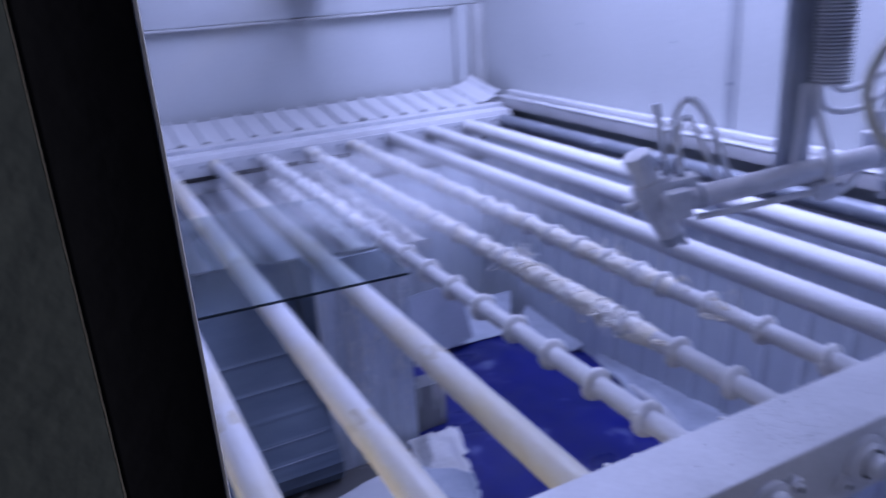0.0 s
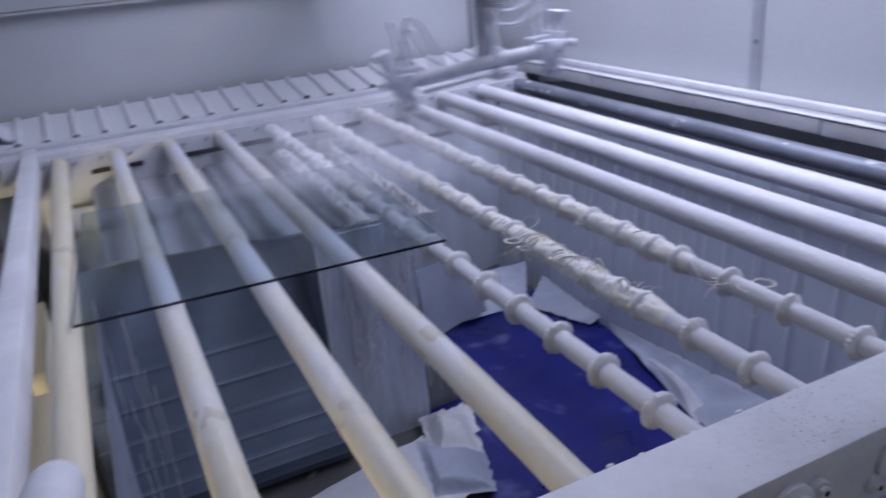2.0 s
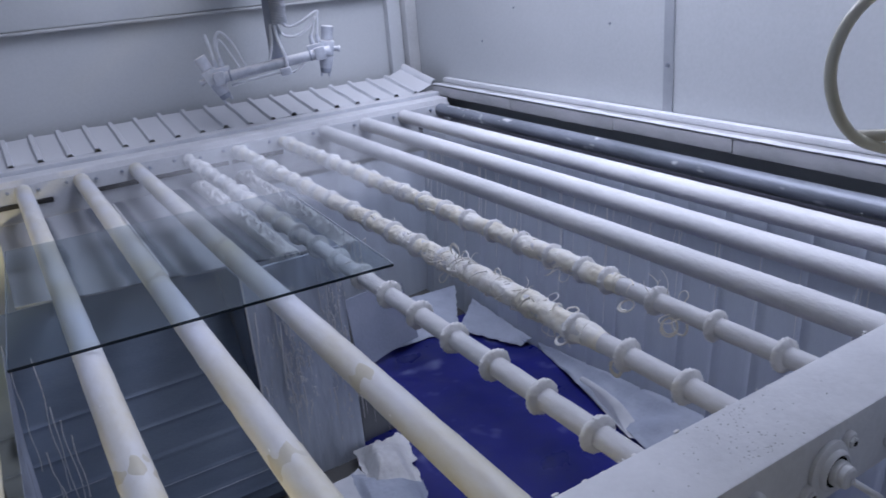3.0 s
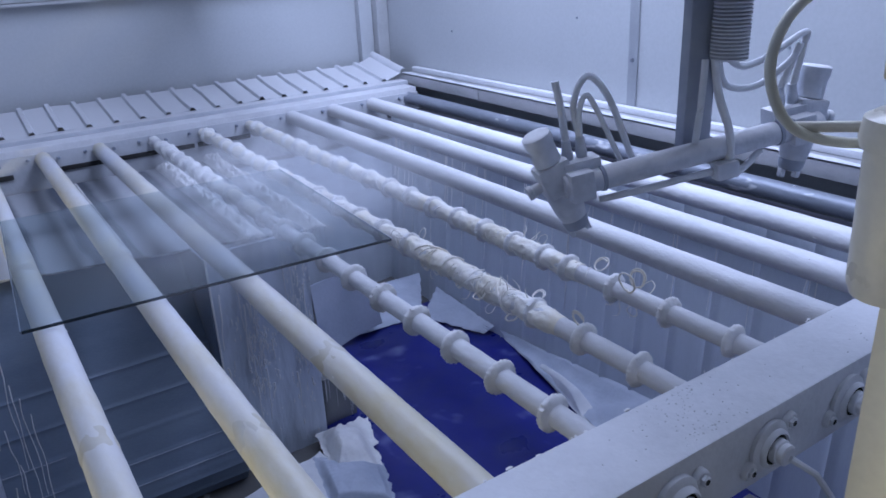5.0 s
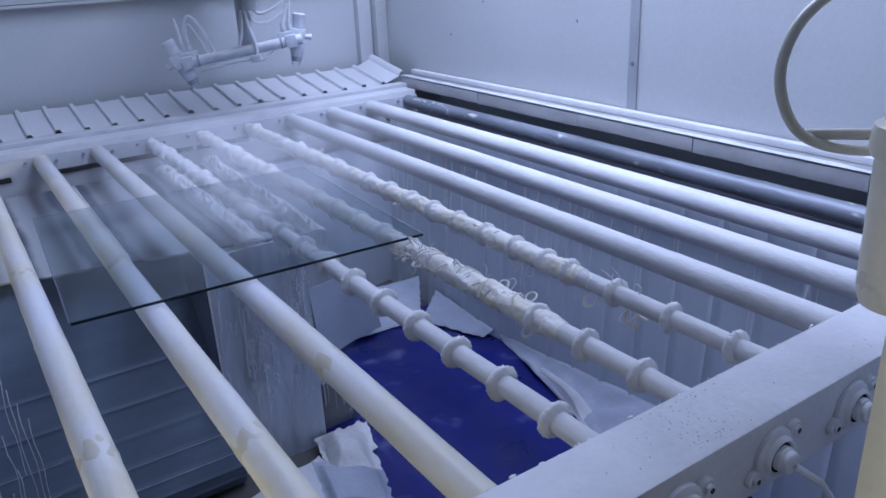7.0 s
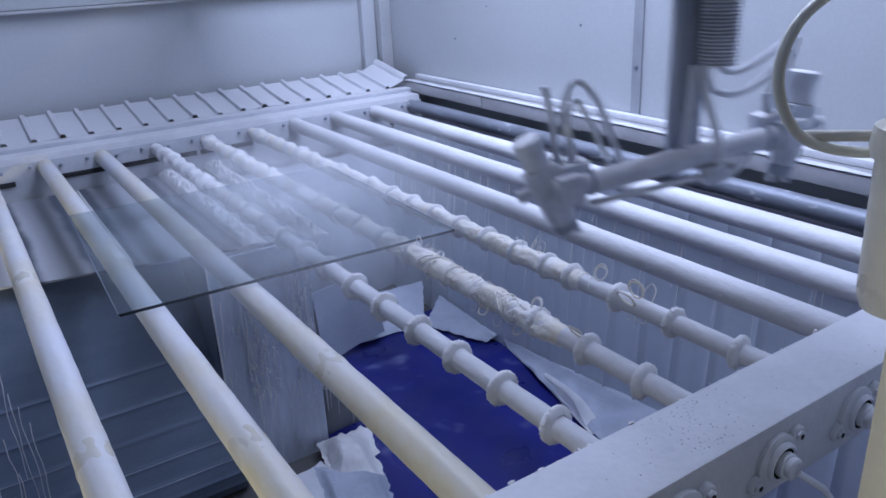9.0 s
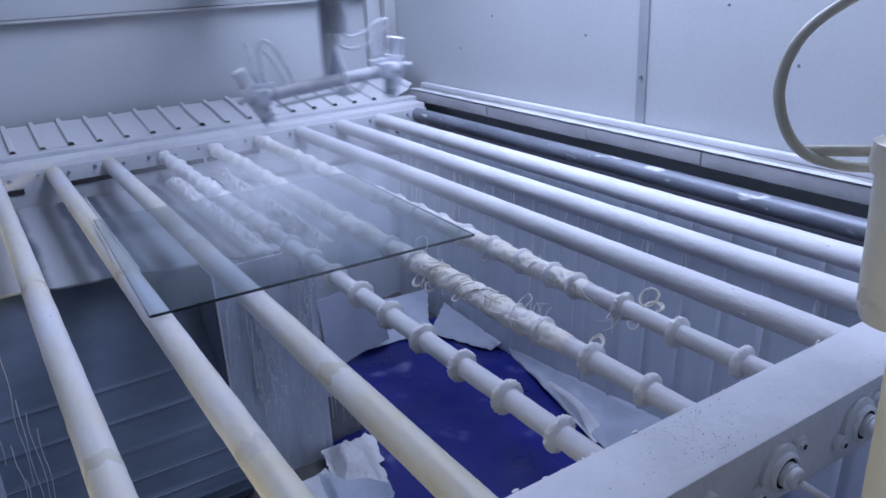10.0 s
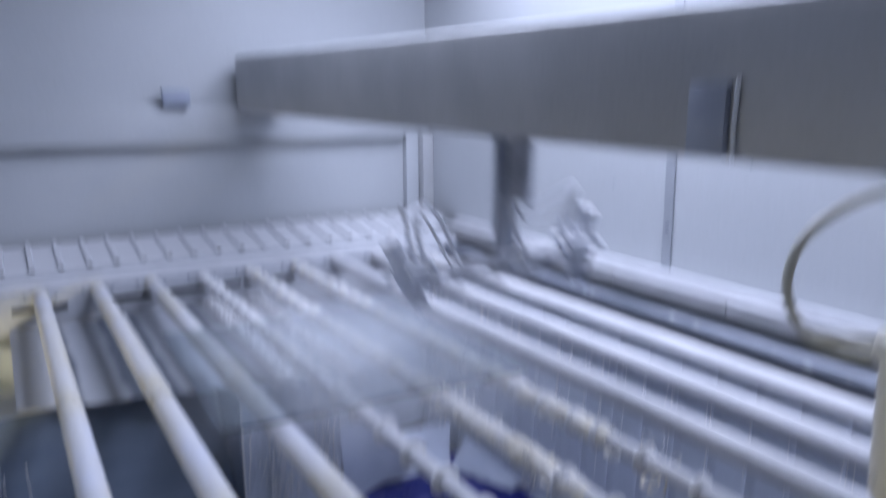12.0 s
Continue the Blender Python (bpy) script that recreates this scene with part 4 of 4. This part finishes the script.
def creased(name, corners, folds, seed, label, ragged=0.01, mat=None, grit=0.0, lift=0.0, soft=14.0):
    """A stiff plastic sheet that lies in flat facets between sharp folds: (x, y, angle, slope on one side, on the other)."""
    a, b, c, d = (Vector(p) for p in corners)

    def f(u, v):
        e = min(u, v, 1 - u, 1 - v)
        p = (a * (1 - u) + b * u) * (1 - v) + (d * (1 - u) + c * u) * v
        rag = ragged * max(0.0, 1 - e * 10)
        p = p + Vector((rag * noise.noise(Vector((u * 8, v * 8, seed))), rag * noise.noise(Vector((u * 8, v * 8, seed + 5))), 0))
        z = 0.0
        for x, y, ang, s0, s1 in folds:
            k = (p.x - x) * math.cos(radians(ang)) + (p.y - y) * math.sin(radians(ang))
            z += max(-0.05, k * s0 if k > 0 else -k * s1)
        z += 0.004 * noise.noise(Vector((p.x * 12, p.y * 12, seed))) + grit * noise.noise(Vector((p.x * 60, p.y * 60, seed)))
        low = min(1.0, e * soft)
        low = low * low * (3 - 2 * low)
        z += lift * math.sin(math.pi * u) ** 0.7 * math.sin(math.pi * v) ** 0.7
        return Vector((p.x, p.y, max(FLOOR + 0.044 + 0.003 * u, FLOOR + 0.046 + (p.z - FLOOR - 0.046 + z) * low)))

    return tagged(part(name, grid(bmesh.new(), 70, 60, f, 0.002), mat or M_cloth), label, "plastic sheet")


creased("crumpled_sheet", ((-0.13, 1.24, Z + 0.01), (0.12, 0.92, Z), (0.52, 1.08, Z + 0.01), (0.47, 1.39, Z + 0.025)),
        ((0.10, 1.20, 115, -0.10, -0.16), (0.24, 1.28, 35, -0.18, -0.05), (0.05, 1.25, 160, -0.10, -0.12)), 2.0, "creased white plastic sheet lying beside the blue basin", 0.012)
creased("crumpled_sheet", ((0.38, 1.10, Z + 0.025), (0.545, 1.03, Z + 0.005), (0.605, 1.21, Z + 0.015), (0.44, 1.38, Z + 0.055)),
        ((0.45, 1.22, 60, -0.22, 0.10), (0.50, 1.18, 140, -0.20, -0.08)), 9.0, "folded grey-white plastic sheet beside the blue basin", 0.010, M_board, 0.002, 0.015, 7.0)
creased("dried_paint_mound", ((0.45, 1.24, Z + 0.035), (0.575, 1.15, Z + 0.01), (0.69, 1.47, Z - 0.005), (0.50, 1.484, Z + 0.055)),
        ((0.56, 1.36, 25, -0.12, 0.02),), 4.0, "rough white mound of dried paint at the duct's foot", 0.022, M_paint, 0.005, 0.03, 3.0)
blanket("crumpled_sheet", ((1.24, 0.90, Z), (1.41, 0.74, Z + 0.10), (1.395, 1.64, Z + 0.02), (1.385, 1.60, Z)), -0.015, 0.03, 6.0, "folded pale plastic sheet slumped against the ribbed curtain", ragged=0.003, mat=M_board)
creased("sheet_fold", ((1.245, 0.98, Z + 0.005), (1.30, 0.94, Z + 0.05), (1.395, 1.45, Z + 0.03), (1.372, 1.47, Z + 0.005)),
        ((1.30, 1.2, 20, -0.2, 0.1),), 22.0, "white plastic fold along the edge of the blue tarp", 0.0, None, 0.0, 0.02, 3.0)
blanket("crumpled_sheet", ((0.94, 2.00, Z), (1.24, 1.985, Z), (1.38, 2.22, Z + 0.08), (0.96, 2.25, Z + 0.08)), 0.0, 0.012, 12.0, "pale blue-white plastic sheet draped over the back of the basin", ragged=0.01, mat=M_board)
blanket("crumpled_sheet", ((1.24, 1.985, Z - 0.01), (1.355, 1.70, Z - 0.01), (1.395, 1.68, Z + 0.02), (1.395, 2.1, Z + 0.05)), 0.0, 0.012, 15.0, "pale blue-white plastic sheet draped over the back of the basin", ragged=0.01, mat=M_board)

# ---- pipe end lying on the near corner ----
pipe = tagged(part("waste_pipe", lathe(bmesh.new(), [(0.0, 0.038), (0.26, 0.038), (0.303, 0.035), (0.320, 0.028), (0.328, 0.015)], n=28,
                                      m=look((-0.437, 0.095, 0.098), (-0.385, 0.6, 0.055)) @ pose(0, 0, 0, -90)), M_cloth), "white plastic waste pipe with a rounded end cap on the frame", "pipe")
tagged(part("cream_box", box(bmesh.new(), (-0.555, 0.62, -0.40), (-0.425, 1.02, -0.11), 0.006), M_cream), "cream sheet-metal box below the conveyor edge", "box")
tagged(part("cream_brace", box(bmesh.new(), (-0.50, 1.10, -0.42), (-0.47, 1.50, -0.10), 0.003, None), M_cream), "cream steel brace below the conveyor edge", "brace")

# ---- overhead beam ----
beam = thing("gantry_beam", pose(0, 0, 0.630, 0.7), "grey sheet-metal gantry beam over the conveyor", "beam")
part("casing", box(bmesh.new(), (0.71, -0.24, 0.0), (0.93, 3.06, 0.255), 0.035), M_trim, beam)
part("plate", box(bmesh.new(), (0.696, 0.235, 0.010), (0.709, 0.31, 0.125), 0.002), M_post, beam, "dark bolted end plate")
part("cable", sweep(bmesh.new(), [(0.704, 0.22, 0.005), (0.703, 0.222, 0.05), (0.704, 0.22, 0.13)], 0.004, 6), M_hose, beam)

# ---- filter bowl and hose on the opening's post ----
flt = thing("air_filter", pose(0.375, -0.2605, 0.376), "cloudy cream plastic air filter bowl on the post", "air filter")
part("bowl", lathe(bmesh.new(), [(0, 0.020), (0.004, 0.030), (0.015, 0.034), (0.12, 0.036), (0.135, 0.036)], "z", 28), M_bottle, flt)
part("head", lathe(bmesh.new(), [(0.135, 0.040), (0.142, 0.042), (0.160, 0.040), (0.166, 0.030)], "z", 28), M_bottle, flt)
part("bracket", box(bmesh.new(), (0.02, -0.015, 0.138), (0.045, 0.015, 0.158), 0.002), M_cream, flt)
part("knob", box(bmesh.new(), (-0.010, -0.02, 0.166), (0.030, 0.02, 0.225), 0.005), M_cream, flt)
part("knob_cap", box(bmesh.new(), (-0.022, -0.024, 0.19), (-0.010, 0.024, 0.235), 0.003), M_cream, flt)
part("outlet", sweep(bmesh.new(), [(0.0, 0.03, 0.148), (-0.012, 0.055, 0.146), (-0.03, 0.09, 0.143)], 0.005, 10), M_bottle, flt)
hose_pts = curve_points([(0.415, -0.2525, 0.525), (0.385, -0.2125, 0.505), (0.337, -0.1775, 0.520), (0.302, -0.1725, 0.568), (0.315, -0.1725, 0.611), (0.360, -0.1775, 0.638), (0.415, -0.1925, 0.653), (0.485, -0.2225, 0.638)], 10)
tagged(part("air_hose", sweep(bmesh.new(), hose_pts, 0.0047, 10), M_yhose), "yellowed plastic air hose looping beside the filter", "hose")

# ---- spray carriage: two guns on an arm ----
gun = thing("spray_carriage", pose(0.845, 0.315, 0.224, 0, -8, -21), "white-sprayed two-gun carriage sliding on the gantry beam", "spray gun")
part("post", box(bmesh.new(), (-0.027, 0.012, 0.07), (0.027, 0.042, 0.45), 0.003), M_post, gun, "blue-grey steel post", pose(0, 0, 0, 0, 8, 0))
bm = bmesh.new()
lathe(bm, [(-0.255, 0.019), (-0.252, 0.021), (0.238, 0.021), (0.241, 0.019)], "x", 22, Matrix.Translation((0, -0.018, 0.092)))
part("arm", bm, M_gun, gun)
for x in (-0.185, 0.155):
    part("clamp_ring", lathe(bmesh.new(), [(x - 0.004, 0.0215), (x - 0.003, 0.0235), (x + 0.003, 0.0235), (x + 0.004, 0.0215)], "x", 22, Matrix.Translation((0, -0.018, 0.092))), M_post, gun)
bm = bmesh.new()
lathe(bm, [(0.25, 0.021)] + [(0.25 + 0.0062 * k + d, r) for k in range(32) for d, r in ((0.0, 0.0275), (0.003, 0.0295), (0.006, 0.0235))], "z", 22, pose(0, 0, 0, 0, 8, 0) @ Matrix.Translation((0.034, -0.012, 0.0)) @ Matrix.Diagonal((1.12, 1.12, 1, 1)))
part("hose_coil", bm, M_coil, gun, "spiral-wrapped grey hose bundle")


def spray_gun(x, lean):
    m = Matrix.Translation((x, 0.006, 0.0)) @ pose(0, 0, 0, 0, lean, 0)
    bm = bmesh.new()
    lathe(bm, [(0.026, 0.024), (0.045, 0.0275), (0.075, 0.030), (0.082, 0.026)], "z", 20, m)
    box(bm, (-0.030, -0.024, 0.080), (0.030, 0.026, 0.140), 0.006, m)
    side = -1 if lean > 0 else 1
    box(bm, (x + side * 0.012 - 0.035, -0.020, 0.082), (x + side * 0.012 + 0.035, 0.024, 0.132), 0.006)
    g = part("gun_body", bm, M_gun, gun)
    part("cylinder", lathe(bmesh.new(), [(0.140, 0.020), (0.142, 0.024), (0.175, 0.024), (0.180, 0.026), (0.196, 0.026), (0.199, 0.022)], "z", 20, m), M_gun, g)
    part("air_cap", lathe(bmesh.new(), [(0.004, 0.014), (0.006, 0.021), (0.020, 0.024), (0.026, 0.0225)], "z", 20, m), M_post, g, "dark air cap")
    for sx in (-1, 1):
        part("horn", box(bmesh.new(), (sx * 0.016 - 0.005, -0.006, -0.010), (sx * 0.016 + 0.005, 0.006, 0.008), 0.002, m), M_gun, g)
    part("side_port", lathe(bmesh.new(), [(0.028, 0.010), (0.046, 0.010), (0.048, 0.013), (0.056, 0.013)], "x", 12, m @ Matrix.Translation((0, 0, 0.108)) @ pose(0, 0, 0, 0, 0, 180 if lean < 0 else 0)), M_gun, g)
    part("mount", box(bmesh.new(), (-0.022, -0.045, 0.066), (0.022, 0.0, 0.118), 0.005, Matrix.Translation((x, 0.0, 0.0))), M_gun, g)
    for dx in (-0.006, 0.020):
        part("fitting", lathe(bmesh.new(), [(0.138, 0.009), (0.150, 0.0105), (0.165, 0.0085), (0.178, 0.008)], "z", 12, Matrix.Translation((x + dx * side, 0.004, -0.01))), M_gun, g)
    return g


spray_gun(-0.228, -17)
spray_gun(0.196, 17)
for ctrl, rad in (([(-0.208, 0.004, 0.160), (-0.210, 0.01, 0.225), (-0.180, 0.01, 0.266), (-0.145, 0.01, 0.22), (-0.115, 0.005, 0.105)], 0.0062),
                  ([(-0.208, 0.004, 0.160), (-0.204, 0.0, 0.215), (-0.186, 0.0, 0.235), (-0.160, 0.0, 0.17), (-0.140, -0.005, 0.105)], 0.0050),
                  ([(-0.234, 0.004, 0.160), (-0.234, 0.008, 0.22), (-0.238, 0.010, 0.270)], 0.0068),
                  ([(0.07, 0.0, 0.25), (0.10, 0.0, 0.222), (0.15, 0.0, 0.228), (0.223, 0.0, 0.255), (0.223, 0.0, 0.235), (0.202, 0.004, 0.162)], 0.0062),
                  ([(0.055, 0.0, 0.25), (0.07, 0.0, 0.195), (0.13, 0.0, 0.182), (0.20, 0.0, 0.215), (0.213, 0.0, 0.235), (0.176, 0.004, 0.162)], 0.0062),
                  ([(0.045, -0.01, 0.25), (0.043, -0.02, 0.19), (0.052, -0.035, 0.12), (0.046, -0.036, 0.065), (0.02, -0.03, 0.055)], 0.0075),
                  ([(0.030, -0.005, 0.25), (0.012, -0.012, 0.17), (-0.012, -0.03, 0.115)], 0.0062),
                  ([(0.03, -0.03, 0.055), (-0.03, -0.035, 0.058), (-0.12, -0.03, 0.056), (-0.19, -0.01, 0.05)], 0.0065),
                  ([(0.03, -0.03, 0.055), (0.07, -0.032, 0.045), (0.12, -0.02, 0.068)], 0.0065)):
    part("hose", sweep(bmesh.new(), curve_points(ctrl, 8), rad, 9), M_hose, gun)
part("tee", box(bmesh.new(), (0.018, -0.050, 0.040), (0.062, -0.022, 0.072), 0.006), M_gun, gun)


# ---- drifting paint mist ----
mist = thing("paint_mist", pose(0.72, 1.6, 0.1), "thin white paint mist hanging over the rollers", "mist", kind="stuff")
for k, (dx, dy, dz, s) in enumerate(((0, 0, -0.03, 1.1), (-0.10, 0.12, 0.02, 1.2), (0.08, -0.10, 0.07, 1.1), (-0.04, 0.05, 0.13, 0.9))):
    layer = part("layer", grid(bmesh.new(), 16, 16, lambda u, v, k=k: Vector((1.04 * (u - 0.5), 1.04 * (v - 0.5), 0.03 * noise.noise(Vector((u * 3, v * 3, k)))))), M_mist, mist, m=pose(dx, dy, dz, 4 * k - 6, 5 - 3 * k, 70 * k) @ Matrix.Scale(s, 4))
    layer.visible_shadow = False


def motions():
    walk(pane, [(t, pose(-0.448 + 0.0436 * t + 0.394, 1.338, 0.0335, 0, 0, -3.4 + 0.14 * t)) for t in (0, 3, 6, 9, 12)])
    # the carriage waits at the near end, runs out at 1.68 m/s, creeps on at the far end and comes back faster
    near, far, speed = 0.312, 2.475, 1.68
    knots = [(0.0, near), (1.30, near), (2.59, far), (3.0, 2.62), (3.42, 2.50), (4.55, near), (5.19, near), (6.48, far), (6.9, 2.62), (7.30, 2.50),
             (8.43, near), (9.08, near), (10.37, far), (10.7, 2.60), (11.1, 2.50), (11.22, 2.44), (11.5, 1.93), (11.7, 1.53), (12.0, 1.03)]
    rows = []
    for (t0, y0), (t1, y1) in zip(knots, knots[1:]):
        n = 4 if y0 != y1 else 2
        rows += [(t0 + (t1 - t0) * k / n, y0 + (y1 - y0) * k / n) for k in range(n)]
    rows.append(knots[-1])
    # each outward run starts with a short pull-away
    for t0 in (1.30, 5.19, 9.08):
        rows = [(t, y) for t, y in rows if not t0 - 0.2 < t < t0 + 0.12]
        rows += [(t0 - 0.13, near), (t0 - 0.07, near + 0.035), (t0 + 0.12, near + 0.12 * speed)]
    rows.sort()
    walk(gun, [(t, pose(0.845, y, 0.224, 0, -8, -21)) for t, y in rows])
    walk(mist, [(t, pose(0.46, y - 0.22, 0.10, 0, 0, a)) for t, y, a in ((0, 1.5, 0), (1.3, 1.5, 12), (2.5, 1.8, 30), (3.4, 1.8, 45), (4.6, 1.5, 60), (5.2, 1.45, 70), (6.4, 1.6, 85),
                                                               (7.3, 1.75, 100), (8.5, 1.5, 115), (9.1, 1.45, 125), (10.2, 1.6, 140), (11.2, 1.6, 150), (12.0, 1.35, 160))])
    for r, i in spinning:
        walk(r, [(0.5 * k, pose(i * PITCH, 0, 0, 0, SPIN * 0.5 * k + 31 * i, 0)) for k in range(25)])


motions()
